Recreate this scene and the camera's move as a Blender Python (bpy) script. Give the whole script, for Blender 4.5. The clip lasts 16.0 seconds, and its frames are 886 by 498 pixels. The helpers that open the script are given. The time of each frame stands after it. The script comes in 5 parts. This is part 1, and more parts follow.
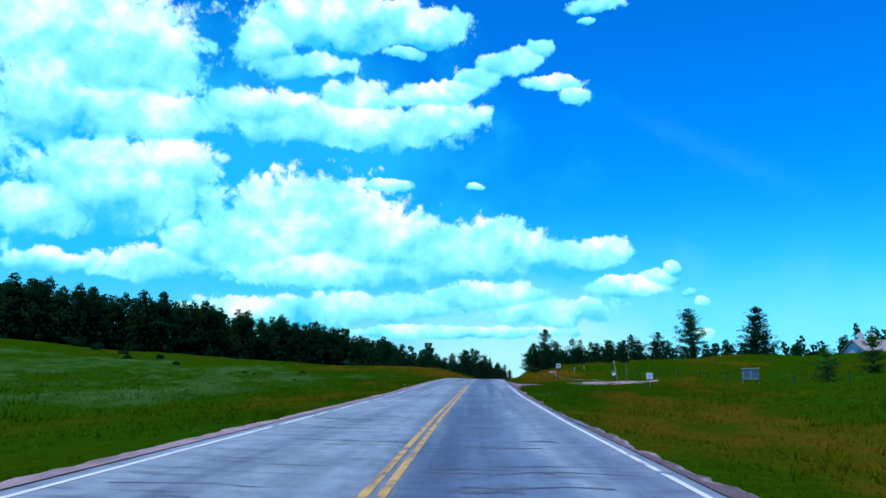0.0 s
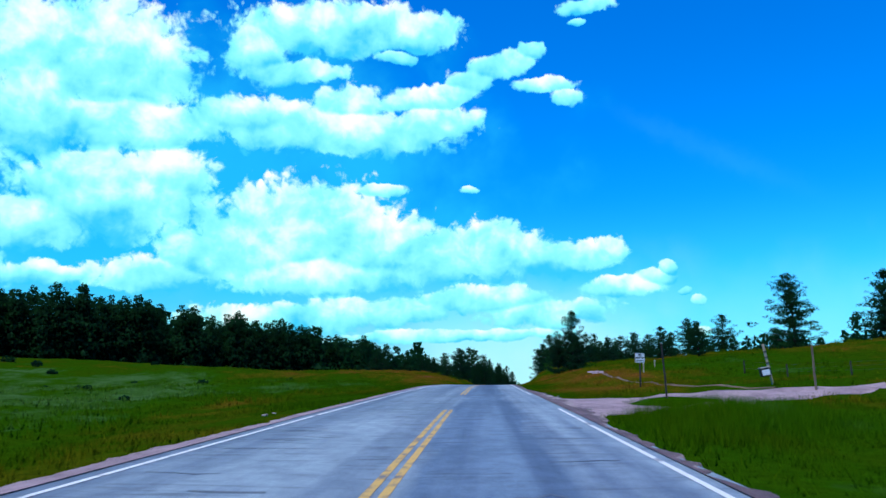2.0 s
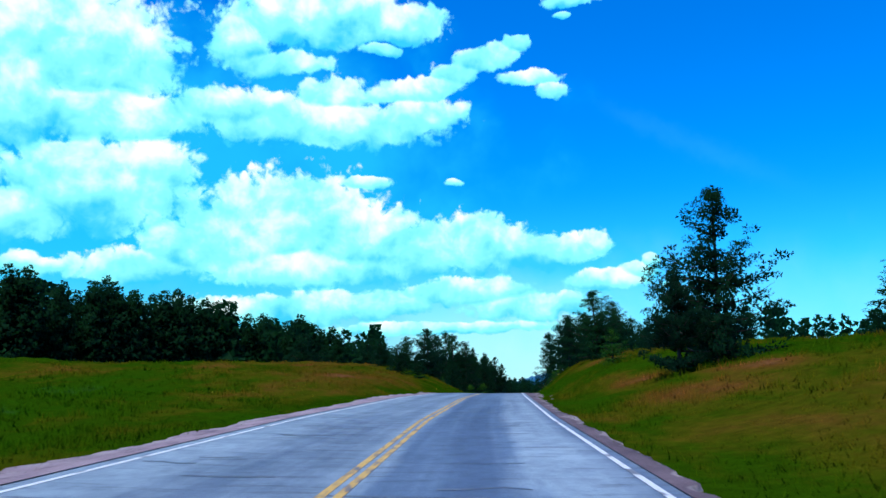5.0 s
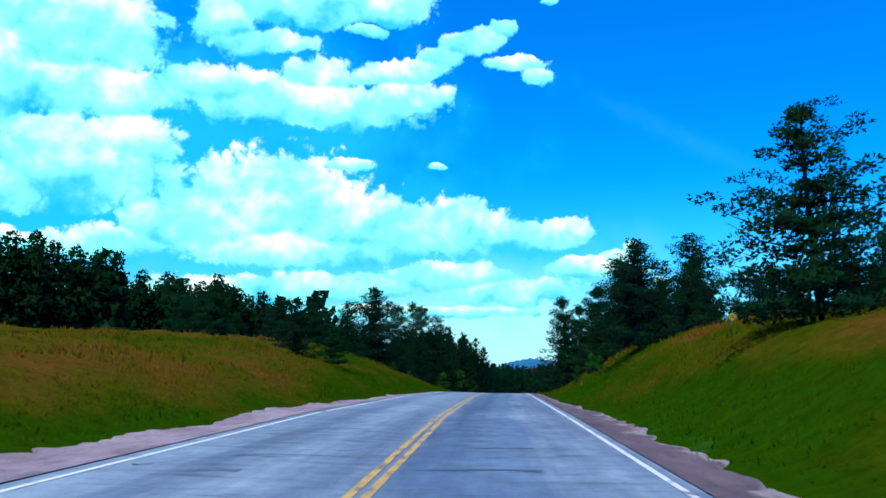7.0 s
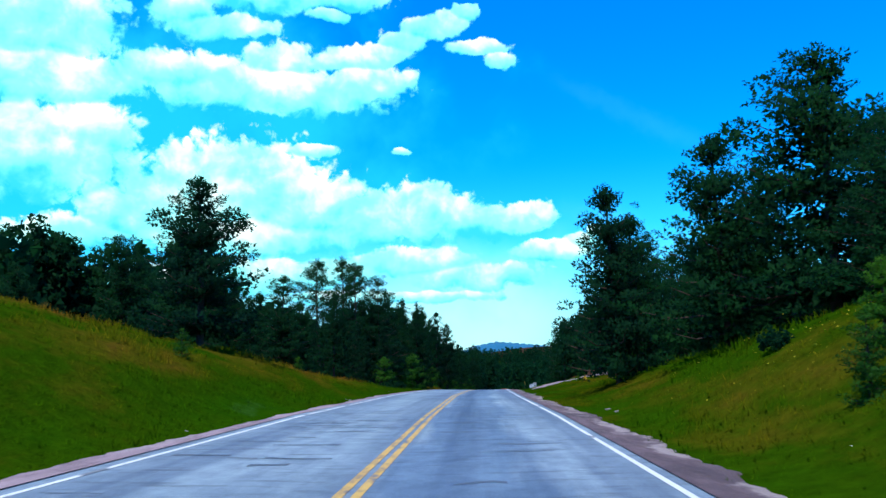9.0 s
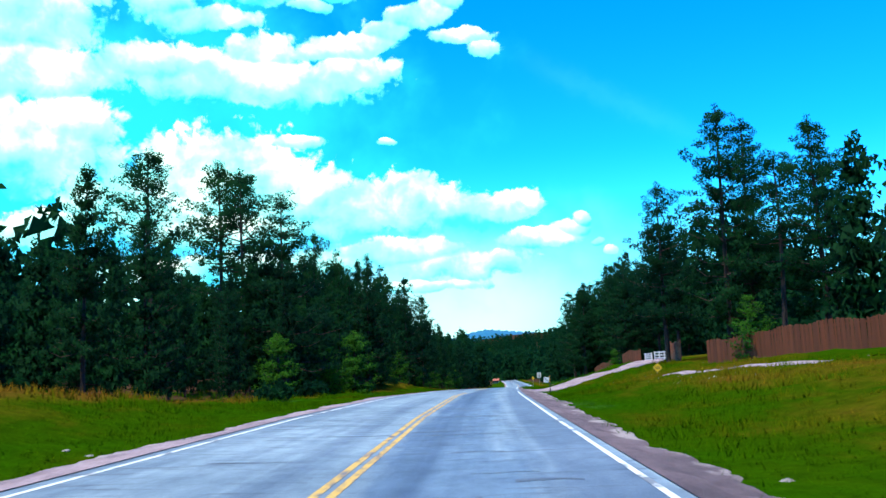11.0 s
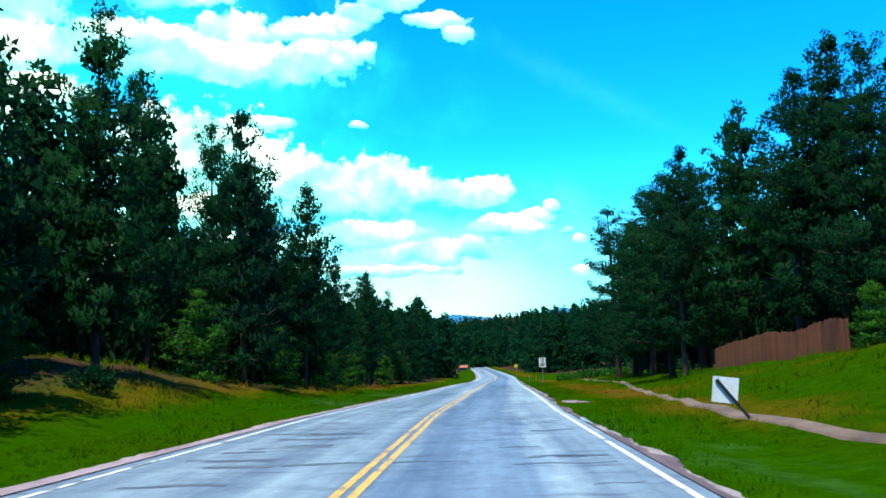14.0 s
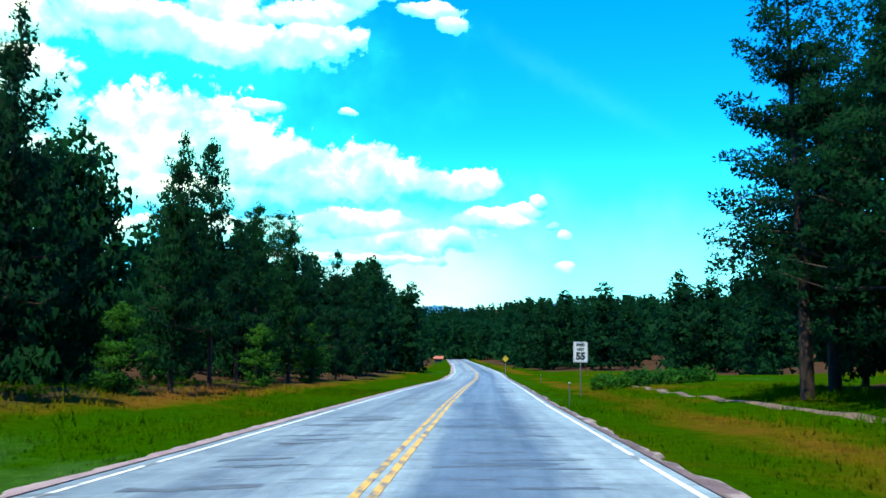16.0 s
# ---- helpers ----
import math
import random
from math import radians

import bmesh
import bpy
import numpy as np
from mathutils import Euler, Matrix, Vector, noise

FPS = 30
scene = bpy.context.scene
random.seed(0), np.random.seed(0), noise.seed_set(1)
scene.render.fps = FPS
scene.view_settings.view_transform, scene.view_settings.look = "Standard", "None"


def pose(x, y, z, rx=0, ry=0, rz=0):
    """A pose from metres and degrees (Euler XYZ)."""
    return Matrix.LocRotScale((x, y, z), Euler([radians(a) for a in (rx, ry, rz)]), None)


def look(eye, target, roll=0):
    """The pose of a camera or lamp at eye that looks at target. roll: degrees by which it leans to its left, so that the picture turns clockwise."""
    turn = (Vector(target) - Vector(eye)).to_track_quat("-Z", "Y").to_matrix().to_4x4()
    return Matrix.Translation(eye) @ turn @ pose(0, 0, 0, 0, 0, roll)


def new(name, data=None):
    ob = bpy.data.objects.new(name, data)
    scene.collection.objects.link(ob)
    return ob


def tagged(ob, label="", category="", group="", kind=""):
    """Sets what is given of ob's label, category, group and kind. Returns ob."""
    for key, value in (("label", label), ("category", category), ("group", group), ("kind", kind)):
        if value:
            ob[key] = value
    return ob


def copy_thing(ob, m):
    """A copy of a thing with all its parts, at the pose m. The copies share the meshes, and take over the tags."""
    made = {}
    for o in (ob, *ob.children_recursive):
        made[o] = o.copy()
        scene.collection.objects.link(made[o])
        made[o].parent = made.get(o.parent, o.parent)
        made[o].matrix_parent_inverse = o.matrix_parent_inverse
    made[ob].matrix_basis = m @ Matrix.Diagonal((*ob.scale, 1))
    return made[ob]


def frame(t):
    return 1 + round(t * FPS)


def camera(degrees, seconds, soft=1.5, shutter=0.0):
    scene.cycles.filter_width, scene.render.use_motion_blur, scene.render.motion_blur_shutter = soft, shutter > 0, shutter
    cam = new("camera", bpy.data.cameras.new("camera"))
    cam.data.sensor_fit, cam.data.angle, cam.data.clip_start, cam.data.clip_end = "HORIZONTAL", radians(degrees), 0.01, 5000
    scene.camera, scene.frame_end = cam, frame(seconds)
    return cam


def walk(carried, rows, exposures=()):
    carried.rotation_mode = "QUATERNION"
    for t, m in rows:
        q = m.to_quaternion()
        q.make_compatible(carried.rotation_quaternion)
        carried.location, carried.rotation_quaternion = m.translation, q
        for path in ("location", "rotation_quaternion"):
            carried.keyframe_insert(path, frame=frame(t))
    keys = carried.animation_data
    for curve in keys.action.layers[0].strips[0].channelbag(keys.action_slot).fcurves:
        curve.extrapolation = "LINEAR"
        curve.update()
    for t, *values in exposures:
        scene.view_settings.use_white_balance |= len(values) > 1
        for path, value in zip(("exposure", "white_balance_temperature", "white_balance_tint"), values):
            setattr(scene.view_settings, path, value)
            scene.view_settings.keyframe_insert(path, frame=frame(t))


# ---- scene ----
cam = camera(55.84, 16.0, shutter=0.08)
PATH = [
    (0.0, pose(0.000, 0.000, 1.280, 99.542, 0.300, 2.436)),
    (0.5, pose(-0.027, 11.957, 1.477, 99.604, 0.506, 2.472)),
    (1.0, pose(-0.036, 23.927, 1.677, 99.592, 0.848, 2.010)),
    (1.5, pose(-0.056, 35.926, 1.924, 99.871, 0.974, 2.217)),
    (2.0, pose(0.000, 47.986, 2.205, 99.804, 1.593, 2.350)),
    (2.5, pose(0.179, 60.099, 2.518, 99.802, 2.266, 1.927)),
    (3.0, pose(0.338, 72.215, 2.861, 100.032, 2.103, 2.100)),
    (3.5, pose(0.511, 84.323, 3.180, 99.912, 1.959, 1.862)),
    (4.0, pose(0.711, 96.421, 3.473, 99.692, 1.822, 1.591)),
    (4.5, pose(0.942, 108.507, 3.738, 99.475, 1.699, 1.386)),
    (5.0, pose(1.204, 120.582, 3.976, 99.264, 1.600, 1.263)),
    (5.5, pose(1.497, 132.642, 4.184, 99.013, 1.540, 1.246)),
    (6.0, pose(1.824, 144.686, 4.364, 98.689, 1.533, 1.292)),
    (6.5, pose(2.231, 156.740, 4.482, 98.412, 1.157, 0.882)),
    (7.0, pose(2.710, 168.800, 4.534, 98.153, 0.442, -0.177)),
    (7.5, pose(3.306, 180.845, 4.534, 98.114, 1.072, -0.751)),
    (8.0, pose(4.046, 192.903, 4.493, 97.666, 0.875, -1.184)),
    (8.5, pose(4.909, 204.976, 4.417, 97.154, 1.363, -2.113)),
    (9.0, pose(5.902, 217.075, 4.228, 97.087, 1.578, -2.432)),
    (9.5, pose(6.941, 229.159, 3.995, 96.985, 1.889, -2.571)),
    (10.0, pose(8.019, 241.228, 3.718, 96.815, 2.228, -2.714)),
    (10.5, pose(9.133, 253.281, 3.398, 96.585, 2.529, -2.915)),
    (11.0, pose(10.284, 265.318, 3.035, 96.328, 2.727, -3.176)),
    (11.5, pose(11.466, 277.338, 2.629, 96.114, 2.757, -3.432)),
    (12.0, pose(12.673, 289.341, 2.182, 96.087, 2.555, -3.433)),
    (12.5, pose(13.946, 301.301, 1.687, 96.002, 2.949, -3.899)),
    (13.0, pose(15.360, 313.206, 1.187, 95.752, 2.306, -4.203)),
    (13.5, pose(16.792, 325.132, 0.645, 95.454, 1.901, -4.622)),
    (14.0, pose(18.306, 337.078, 0.049, 95.244, 1.726, -5.374)),
    (14.5, pose(19.953, 349.072, -0.566, 95.239, 1.287, -5.427)),
    (15.0, pose(21.689, 361.115, -1.180, 95.216, 0.694, -5.734)),
    (15.5, pose(23.535, 373.174, -1.832, 94.790, 0.298, -6.347)),
    (16.0, pose(25.463, 385.222, -2.530, 94.643, -0.653, -6.639)),
]
walk(cam, PATH, exposures=[(0, 0.08, 6500, 4), (3, 0.1, 6500, 4), (7, 0.25, 6500, 2), (9, 0.5, 6600, 0), (12, 1.13, 7400, -8), (16, 1.14, 7600, -12)])

# ---- sky, sun ----
SUN_EL, SUN_AZ = radians(70), radians(-150)   # azimuth clockwise from +Y


def build_world():
    world = bpy.data.worlds.new("sky")
    scene.world = world
    world.use_nodes = True
    nt = world.node_tree
    nt.nodes.clear()
    N = nt.nodes.new
    L = nt.links.new

    def math_(op, a, b=None, c=None):
        n = N("ShaderNodeMath")
        n.operation = op
        for i, v in enumerate((a, b, c)):
            if v is None:
                continue
            if isinstance(v, (int, float)):
                n.inputs[i].default_value = v
            else:
                L(v, n.inputs[i])
        return n.outputs[0]

    def ramp(v, lo, hi, smooth=True):
        n = N("ShaderNodeMapRange")
        n.interpolation_type = "SMOOTHSTEP" if smooth else "LINEAR"
        L(v, n.inputs["Value"])
        n.inputs["From Min"].default_value, n.inputs["From Max"].default_value = lo, hi
        return n.outputs[0]

    def noise_(vec, scale, detail, rough=0.55):
        n = N("ShaderNodeTexNoise")
        L(vec, n.inputs["Vector"])
        n.inputs["Scale"].default_value, n.inputs["Detail"].default_value, n.inputs["Roughness"].default_value = scale, detail, rough
        return n.outputs[0]

    def mix(fac, a, b):
        n = N("ShaderNodeMix")
        n.data_type = "RGBA"
        L(fac, n.inputs[0])
        for s, v in ((n.inputs[6], a), (n.inputs[7], b)):
            if isinstance(v, tuple):
                s.default_value = (*v, 1)
            else:
                L(v, s)
        return n.outputs[2]

    sky = N("ShaderNodeTexSky")
    sky.sky_type = "NISHITA"
    sky.sun_disc = False
    sky.sun_elevation, sky.sun_rotation = SUN_EL, SUN_AZ
    sky.altitude, sky.air_density, sky.dust_density, sky.ozone_density = 2000, 1.0, 0.6, 2.0
    hsv = N("ShaderNodeHueSaturation")
    hsv.inputs["Saturation"].default_value = 1.45
    hsv.inputs["Value"].default_value = 0.20
    L(sky.outputs[0], hsv.inputs["Color"])

    co = N("ShaderNodeTexCoord").outputs["Generated"]
    sep = N("ShaderNodeSeparateXYZ")
    L(co, sep.inputs[0])
    az = math_("MULTIPLY", math_("ARCTAN2", sep.outputs[0], sep.outputs[1]), 57.2958)
    el = math_("MULTIPLY", math_("ARCSINE", sep.outputs[2]), 57.2958)
    comb = N("ShaderNodeCombineXYZ")
    L(az, comb.inputs[0])
    L(el, comb.inputs[1])
    flat = comb.outputs[0]

    # bodies of cloud: azimuth, elevation, half width, half height (degrees)
    heaped = [
        (-24.2, 13.2, 6.8, 3.2), (-28.4, 11.4, 3.5, 1.9), (-20.4, 14.5, 2.9, 2.0), (-21.9, 8.1, 4.0, 1.3), (-18.4, 9.5, 2.9, 1.7), (-11.4, 11.4, 7.3, 3.2),
        (-15.5, 9.9, 4.5, 2.6), (-7.1, 10.2, 5.4, 2.8), (-10.6, 8.1, 8.7, 1.4), (1.1, 9.6, 4.3, 2.1), (-1.6, 9.2, 2.9, 1.9), (4.0, 9.3, 1.7, 1.4),
        (7.3, 8.9, 3.1, 1.2)]
    heaped_low = [
        (9.4, 9.3, 1.4, 1.0), (10.0, 6.7, 2.8, 0.8), (12.1, 7.3, 1.2, 0.6), (12.9, 7.9, 0.6, 0.5), (14.8, 5.8, 0.5, 0.4), (14.0, 6.5, 0.4, 0.3),
        (-14.7, 5.2, 5.5, 1.3), (-9.0, 5.6, 3.4, 1.4), (0.6, 6.3, 5.0, 1.0), (-5.2, 5.6, 3.5, 1.0), (4.9, 5.2, 4.6, 1.1), (14.8, 3.4, 1.0, 0.5),
        (-28.2, 8.0, 2.8, 0.8), (-16.5, 3.6, 7.2, 0.7), (-1.3, 3.8, 7.7, 0.5)]
    high = [
        (-24.7, 22.0, 5.9, 3.7), (-28.9, 18.3, 2.6, 3.7), (-21.8, 21.3, 3.1, 3.0), (-29.1, 22.3, 4.9, 2.6), (-9.2, 24.6, 7.7, 1.8), (-15.1, 22.9, 2.1, 2.0),
        (-3.0, 24.4, 3.1, 1.4), (-12.7, 21.7, 4.3, 0.8), (-9.1, 17.8, 9.0, 1.6), (-15.0, 18.8, 4.6, 1.3), (-23.1, 17.8, 6.3, 1.9), (-2.3, 18.5, 3.2, 1.2),
        (-8.3, 19.6, 2.6, 1.3)]
    high_on = [
        (1.8, 21.7, 2.0, 0.85), (5.4, 20.6, 2.3, 0.55), (7.1, 19.8, 1.3, 0.6), (4.6, 22.9, 1.0, 0.6), (-3.3, 19.9, 3.2, 0.9),
        (8.8, 25.3, 2.1, 0.6), (-0.2, 13.7, 0.6, 0.3), (-6.3, 13.9, 2.0, 0.5), (8.0, 24.3, 0.6, 0.2), (0.4, 21.0, 1.8, 0.9), (3.3, 22.1, 1.5, 0.9), (-1.0, 20.3, 2.0, 0.8), (-5.1, 22.6, 1.6, 0.5), (-38.0, 17.0, 9.0, 9.0), (-40.0, 8.0, 9.0, 4.0)]
    warp = N("ShaderNodeTexNoise")
    L(flat, warp.inputs["Vector"])
    warp.inputs["Scale"].default_value, warp.inputs["Detail"].default_value = 0.32, 5
    wv = N("ShaderNodeVectorMath")
    wv.operation = "MULTIPLY_ADD"
    L(warp.outputs["Color"], wv.inputs[0])
    wv.inputs[1].default_value = (1.7, 1.2, 0)
    off = N("ShaderNodeVectorMath")
    off.operation = "ADD"
    L(flat, off.inputs[0])
    off.inputs[1].default_value = (-0.85, -0.6, 0)
    L(off.outputs[0], wv.inputs[2])
    bent = wv.outputs[0]
    field = grad = None
    for a, e, ra, re in high + high_on + heaped + heaped_low:
        s = N("ShaderNodeVectorMath")
        s.operation = "SUBTRACT"
        L(bent, s.inputs[0])
        s.inputs[1].default_value = (a, e, 0)
        m = N("ShaderNodeVectorMath")
        m.operation = "MULTIPLY"
        L(s.outputs[0], m.inputs[0])
        m.inputs[1].default_value = (1 / ra, 1 / re, 0)
        d = N("ShaderNodeVectorMath")
        d.operation = "DOT_PRODUCT"
        L(m.outputs[0], d.inputs[0])
        L(m.outputs[0], d.inputs[1])
        g = math_("EXPONENT", math_("MULTIPLY", d.outputs["Value"], -0.66))
        rise = N("ShaderNodeSeparateXYZ")
        L(m.outputs[0], rise.inputs[0])
        v = rise.outputs[1]
        if field is None:
            field, grad = g, v
            continue
        own = ramp(math_("SUBTRACT", g, field), -0.16, 0.16)
        grad = math_("ADD", grad, math_("MULTIPLY", own, math_("SUBTRACT", v, grad)))
        field = math_("MAXIMUM", field, g)
    fine = noise_(bent, 0.75, 9, 0.6)
    broad = noise_(bent, 0.16, 5, 0.5)
    near = ramp(field, 0.10, 0.42)
    # rounded billows along the edges
    heap = math_("ABSOLUTE", math_("SUBTRACT", math_("MULTIPLY", noise_(bent, 0.42, 2, 0.4), 2.0), 1.0))
    curl = math_("ABSOLUTE", math_("SUBTRACT", math_("MULTIPLY", noise_(bent, 1.15, 3, 0.5), 2.0), 1.0))
    billow = math_("ADD", math_("MULTIPLY", heap, 0.42), math_("MULTIPLY", curl, 0.30))
    dens = math_("ADD", field, math_("MULTIPLY", near, math_("ADD", math_("ADD", math_("MULTIPLY", math_("SUBTRACT", fine, 0.5), 0.75), math_("SUBTRACT", billow, 0.15)), math_("MULTIPLY", math_("SUBTRACT", broad, 0.5), 0.3))))
    mask = ramp(dens, 0.39, 0.58)
    # sunlit upper sides and bluish undersides of the billows
    up = N("ShaderNodeVectorMath")
    up.operation = "ADD"
    L(bent, up.inputs[0])
    up.inputs[1].default_value = (-0.25, 0.8, 0)
    lit = math_("MULTIPLY", math_("SUBTRACT", noise_(bent, 0.34, 4, 0.5), noise_(up.outputs[0], 0.34, 4, 0.5)), 1.5)
    soft_ = math_("MULTIPLY", math_("SUBTRACT", noise_(flat, 0.20, 4, 0.5), 0.5), 1.8)
    shade = math_("ADD", math_("ADD", math_("MULTIPLY", grad, 0.42), lit), math_("ADD", soft_, math_("MULTIPLY", math_("SUBTRACT", dens, 0.6), 0.35)))
    cloud = mix(ramp(shade, -0.62, 0.02), (0.05, 0.58, 0.98), (0.27, 0.93, 1.06))
    cloud = mix(ramp(shade, -0.06, 0.74), cloud, (1.10, 1.14, 1.14))
    # milky air near the horizon
    haze = math_("MULTIPLY", ramp(math_("MULTIPLY", el, -1.0), -13, 1), 0.75)
    tint = N("ShaderNodeMix")
    tint.data_type, tint.blend_type = "RGBA", "MULTIPLY"
    tint.inputs[0].default_value = 1.0
    L(hsv.outputs[0], tint.inputs[6])
    tint.inputs[7].default_value = (0.12, 0.86, 1.25, 1)
    low = mix(haze, tint.outputs[2], (0.10, 0.66, 1.0))
    pale = math_("MULTIPLY", ramp(math_("ADD", math_("MULTIPLY", el, -1.0), math_("MULTIPLY", math_("SUBTRACT", broad, 0.5), 8.0)), -9.5, -1.0), 0.9)
    pale = math_("MULTIPLY", pale, math_("ADD", 0.35, math_("MULTIPLY", ramp(az, 16, 6), 0.65)))
    low = mix(pale, low, (0.50, 0.90, 1.0))
    # thin veil between the heaped clouds
    vd = N("ShaderNodeVectorMath")
    vd.operation = "SUBTRACT"
    L(flat, vd.inputs[0])
    vd.inputs[1].default_value = (-20, 12, 0)
    vm = N("ShaderNodeVectorMath")
    vm.operation = "MULTIPLY"
    L(vd.outputs[0], vm.inputs[0])
    vm.inputs[1].default_value = (1 / 26, 1 / 15, 0)
    vl = N("ShaderNodeVectorMath")
    vl.operation = "LENGTH"
    L(vm.outputs[0], vl.inputs[0])
    veil = math_("MULTIPLY", ramp(math_("ADD", vl.outputs["Value"], math_("MULTIPLY", math_("SUBTRACT", broad, 0.5), -1.6)), 1.1, 0.3), 0.7)
    low = mix(veil, low, (0.03, 0.56, 1.0))
    # thin streak of high cloud
    along = math_("ADD", el, math_("MULTIPLY", az, 0.53))
    off_ = math_("ADD", along, math_("ADD", -24.6, math_("MULTIPLY", fine, 1.4)))
    streak = math_("MULTIPLY", math_("EXPONENT", math_("MULTIPLY", math_("MULTIPLY", off_, off_), -1.8)), math_("MULTIPLY", math_("MULTIPLY", ramp(az, 8, 15), ramp(az, 25, 16)), math_("MULTIPLY", broad, 0.13)))
    low = mix(streak, low, (0.15, 0.78, 1.05))
    out = mix(mask, low, cloud)
    bg = N("ShaderNodeBackground")
    L(out, bg.inputs[0])
    bg.inputs[1].default_value = 1.0
    L(bg.outputs[0], N("ShaderNodeOutputWorld").inputs[0])


build_world()
sun = new("sun", bpy.data.lights.new("sun", "SUN"))
sun.data.energy, sun.data.angle, sun.data.color = 3.2, radians(0.53), (1.0, 0.95, 0.86)
sun.matrix_world = look((0, 0, 50), (-math.sin(SUN_AZ) * math.cos(SUN_EL), -math.cos(SUN_AZ) * math.cos(SUN_EL), 50 - math.sin(SUN_EL)))


# ---- materials ----
def material(name, rough=0.8, metal=0.0):
    m = bpy.data.materials.new(name)
    m.use_nodes = True
    b = m.node_tree.nodes["Principled BSDF"]
    b.inputs["Roughness"].default_value, b.inputs["Metallic"].default_value = rough, metal
    return m, m.node_tree, b


def noise_node(nt, scale, detail=4, rough=0.55, stretch=(1, 1, 1), coord="Object"):
    tc = nt.nodes.new("ShaderNodeTexCoord")
    mp = nt.nodes.new("ShaderNodeMapping")
    mp.inputs["Scale"].default_value = stretch
    nt.links.new(tc.outputs[coord], mp.inputs[0])
    n = nt.nodes.new("ShaderNodeTexNoise")
    nt.links.new(mp.outputs[0], n.inputs["Vector"])
    n.inputs["Scale"].default_value, n.inputs["Detail"].default_value, n.inputs["Roughness"].default_value = scale, detail, rough
    return n.outputs[0]


def ramp_node(nt, fac, stops):
    r = nt.nodes.new("ShaderNodeValToRGB")
    nt.links.new(fac, r.inputs[0])
    while len(r.color_ramp.elements) < len(stops):
        r.color_ramp.elements.new(0.5)
    for e, (p, c) in zip(r.color_ramp.elements, stops):
        e.position, e.color = p, (*c, 1)
    return r.outputs[0]


def mix_node(nt, fac, a, b, mode="MIX"):
    n = nt.nodes.new("ShaderNodeMix")
    n.data_type, n.blend_type = "RGBA", mode
    for s, v in ((n.inputs[0], fac), (n.inputs[6], a), (n.inputs[7], b)):
        if isinstance(v, (int, float)):
            s.default_value = v
        elif isinstance(v, tuple):
            s.default_value = (*v, 1)
        else:
            nt.links.new(v, s)
    return n.outputs[2]


def bump(nt, bsdf, height, strength, distance=0.02):
    b = nt.nodes.new("ShaderNodeBump")
    b.inputs["Strength"].default_value, b.inputs["Distance"].default_value = strength, distance
    nt.links.new(height, b.inputs["Height"])
    nt.links.new(b.outputs[0], bsdf.inputs["Normal"])


def two_tone(name, stops, scale, detail=5, rough=0.85, metal=0.0, stretch=(1, 1, 1), bumps=0.3, dist=0.02, fine=None, spread=0.0):
    m, nt, b = material(name, rough, metal)
    n1 = noise_node(nt, scale, detail, stretch=stretch)
    col = ramp_node(nt, n1, stops)
    n2 = noise_node(nt, fine or scale * 8, 5, 0.65)
    col = mix_node(nt, 0.35, col, ramp_node(nt, n2, [(0.3, (0.35, 0.35, 0.35)), (0.7, (1, 1, 1))]), "MULTIPLY")
    if spread:
        oi = nt.nodes.new("ShaderNodeObjectInfo")
        col = mix_node(nt, spread, col, ramp_node(nt, oi.outputs["Random"], [(0, (0.45, 0.5, 0.5)), (1, (1.3, 1.2, 0.9))]), "MULTIPLY")
    nt.links.new(col, b.inputs["Base Color"])
    if bumps:
        bump(nt, b, n2, bumps, dist)
    return m


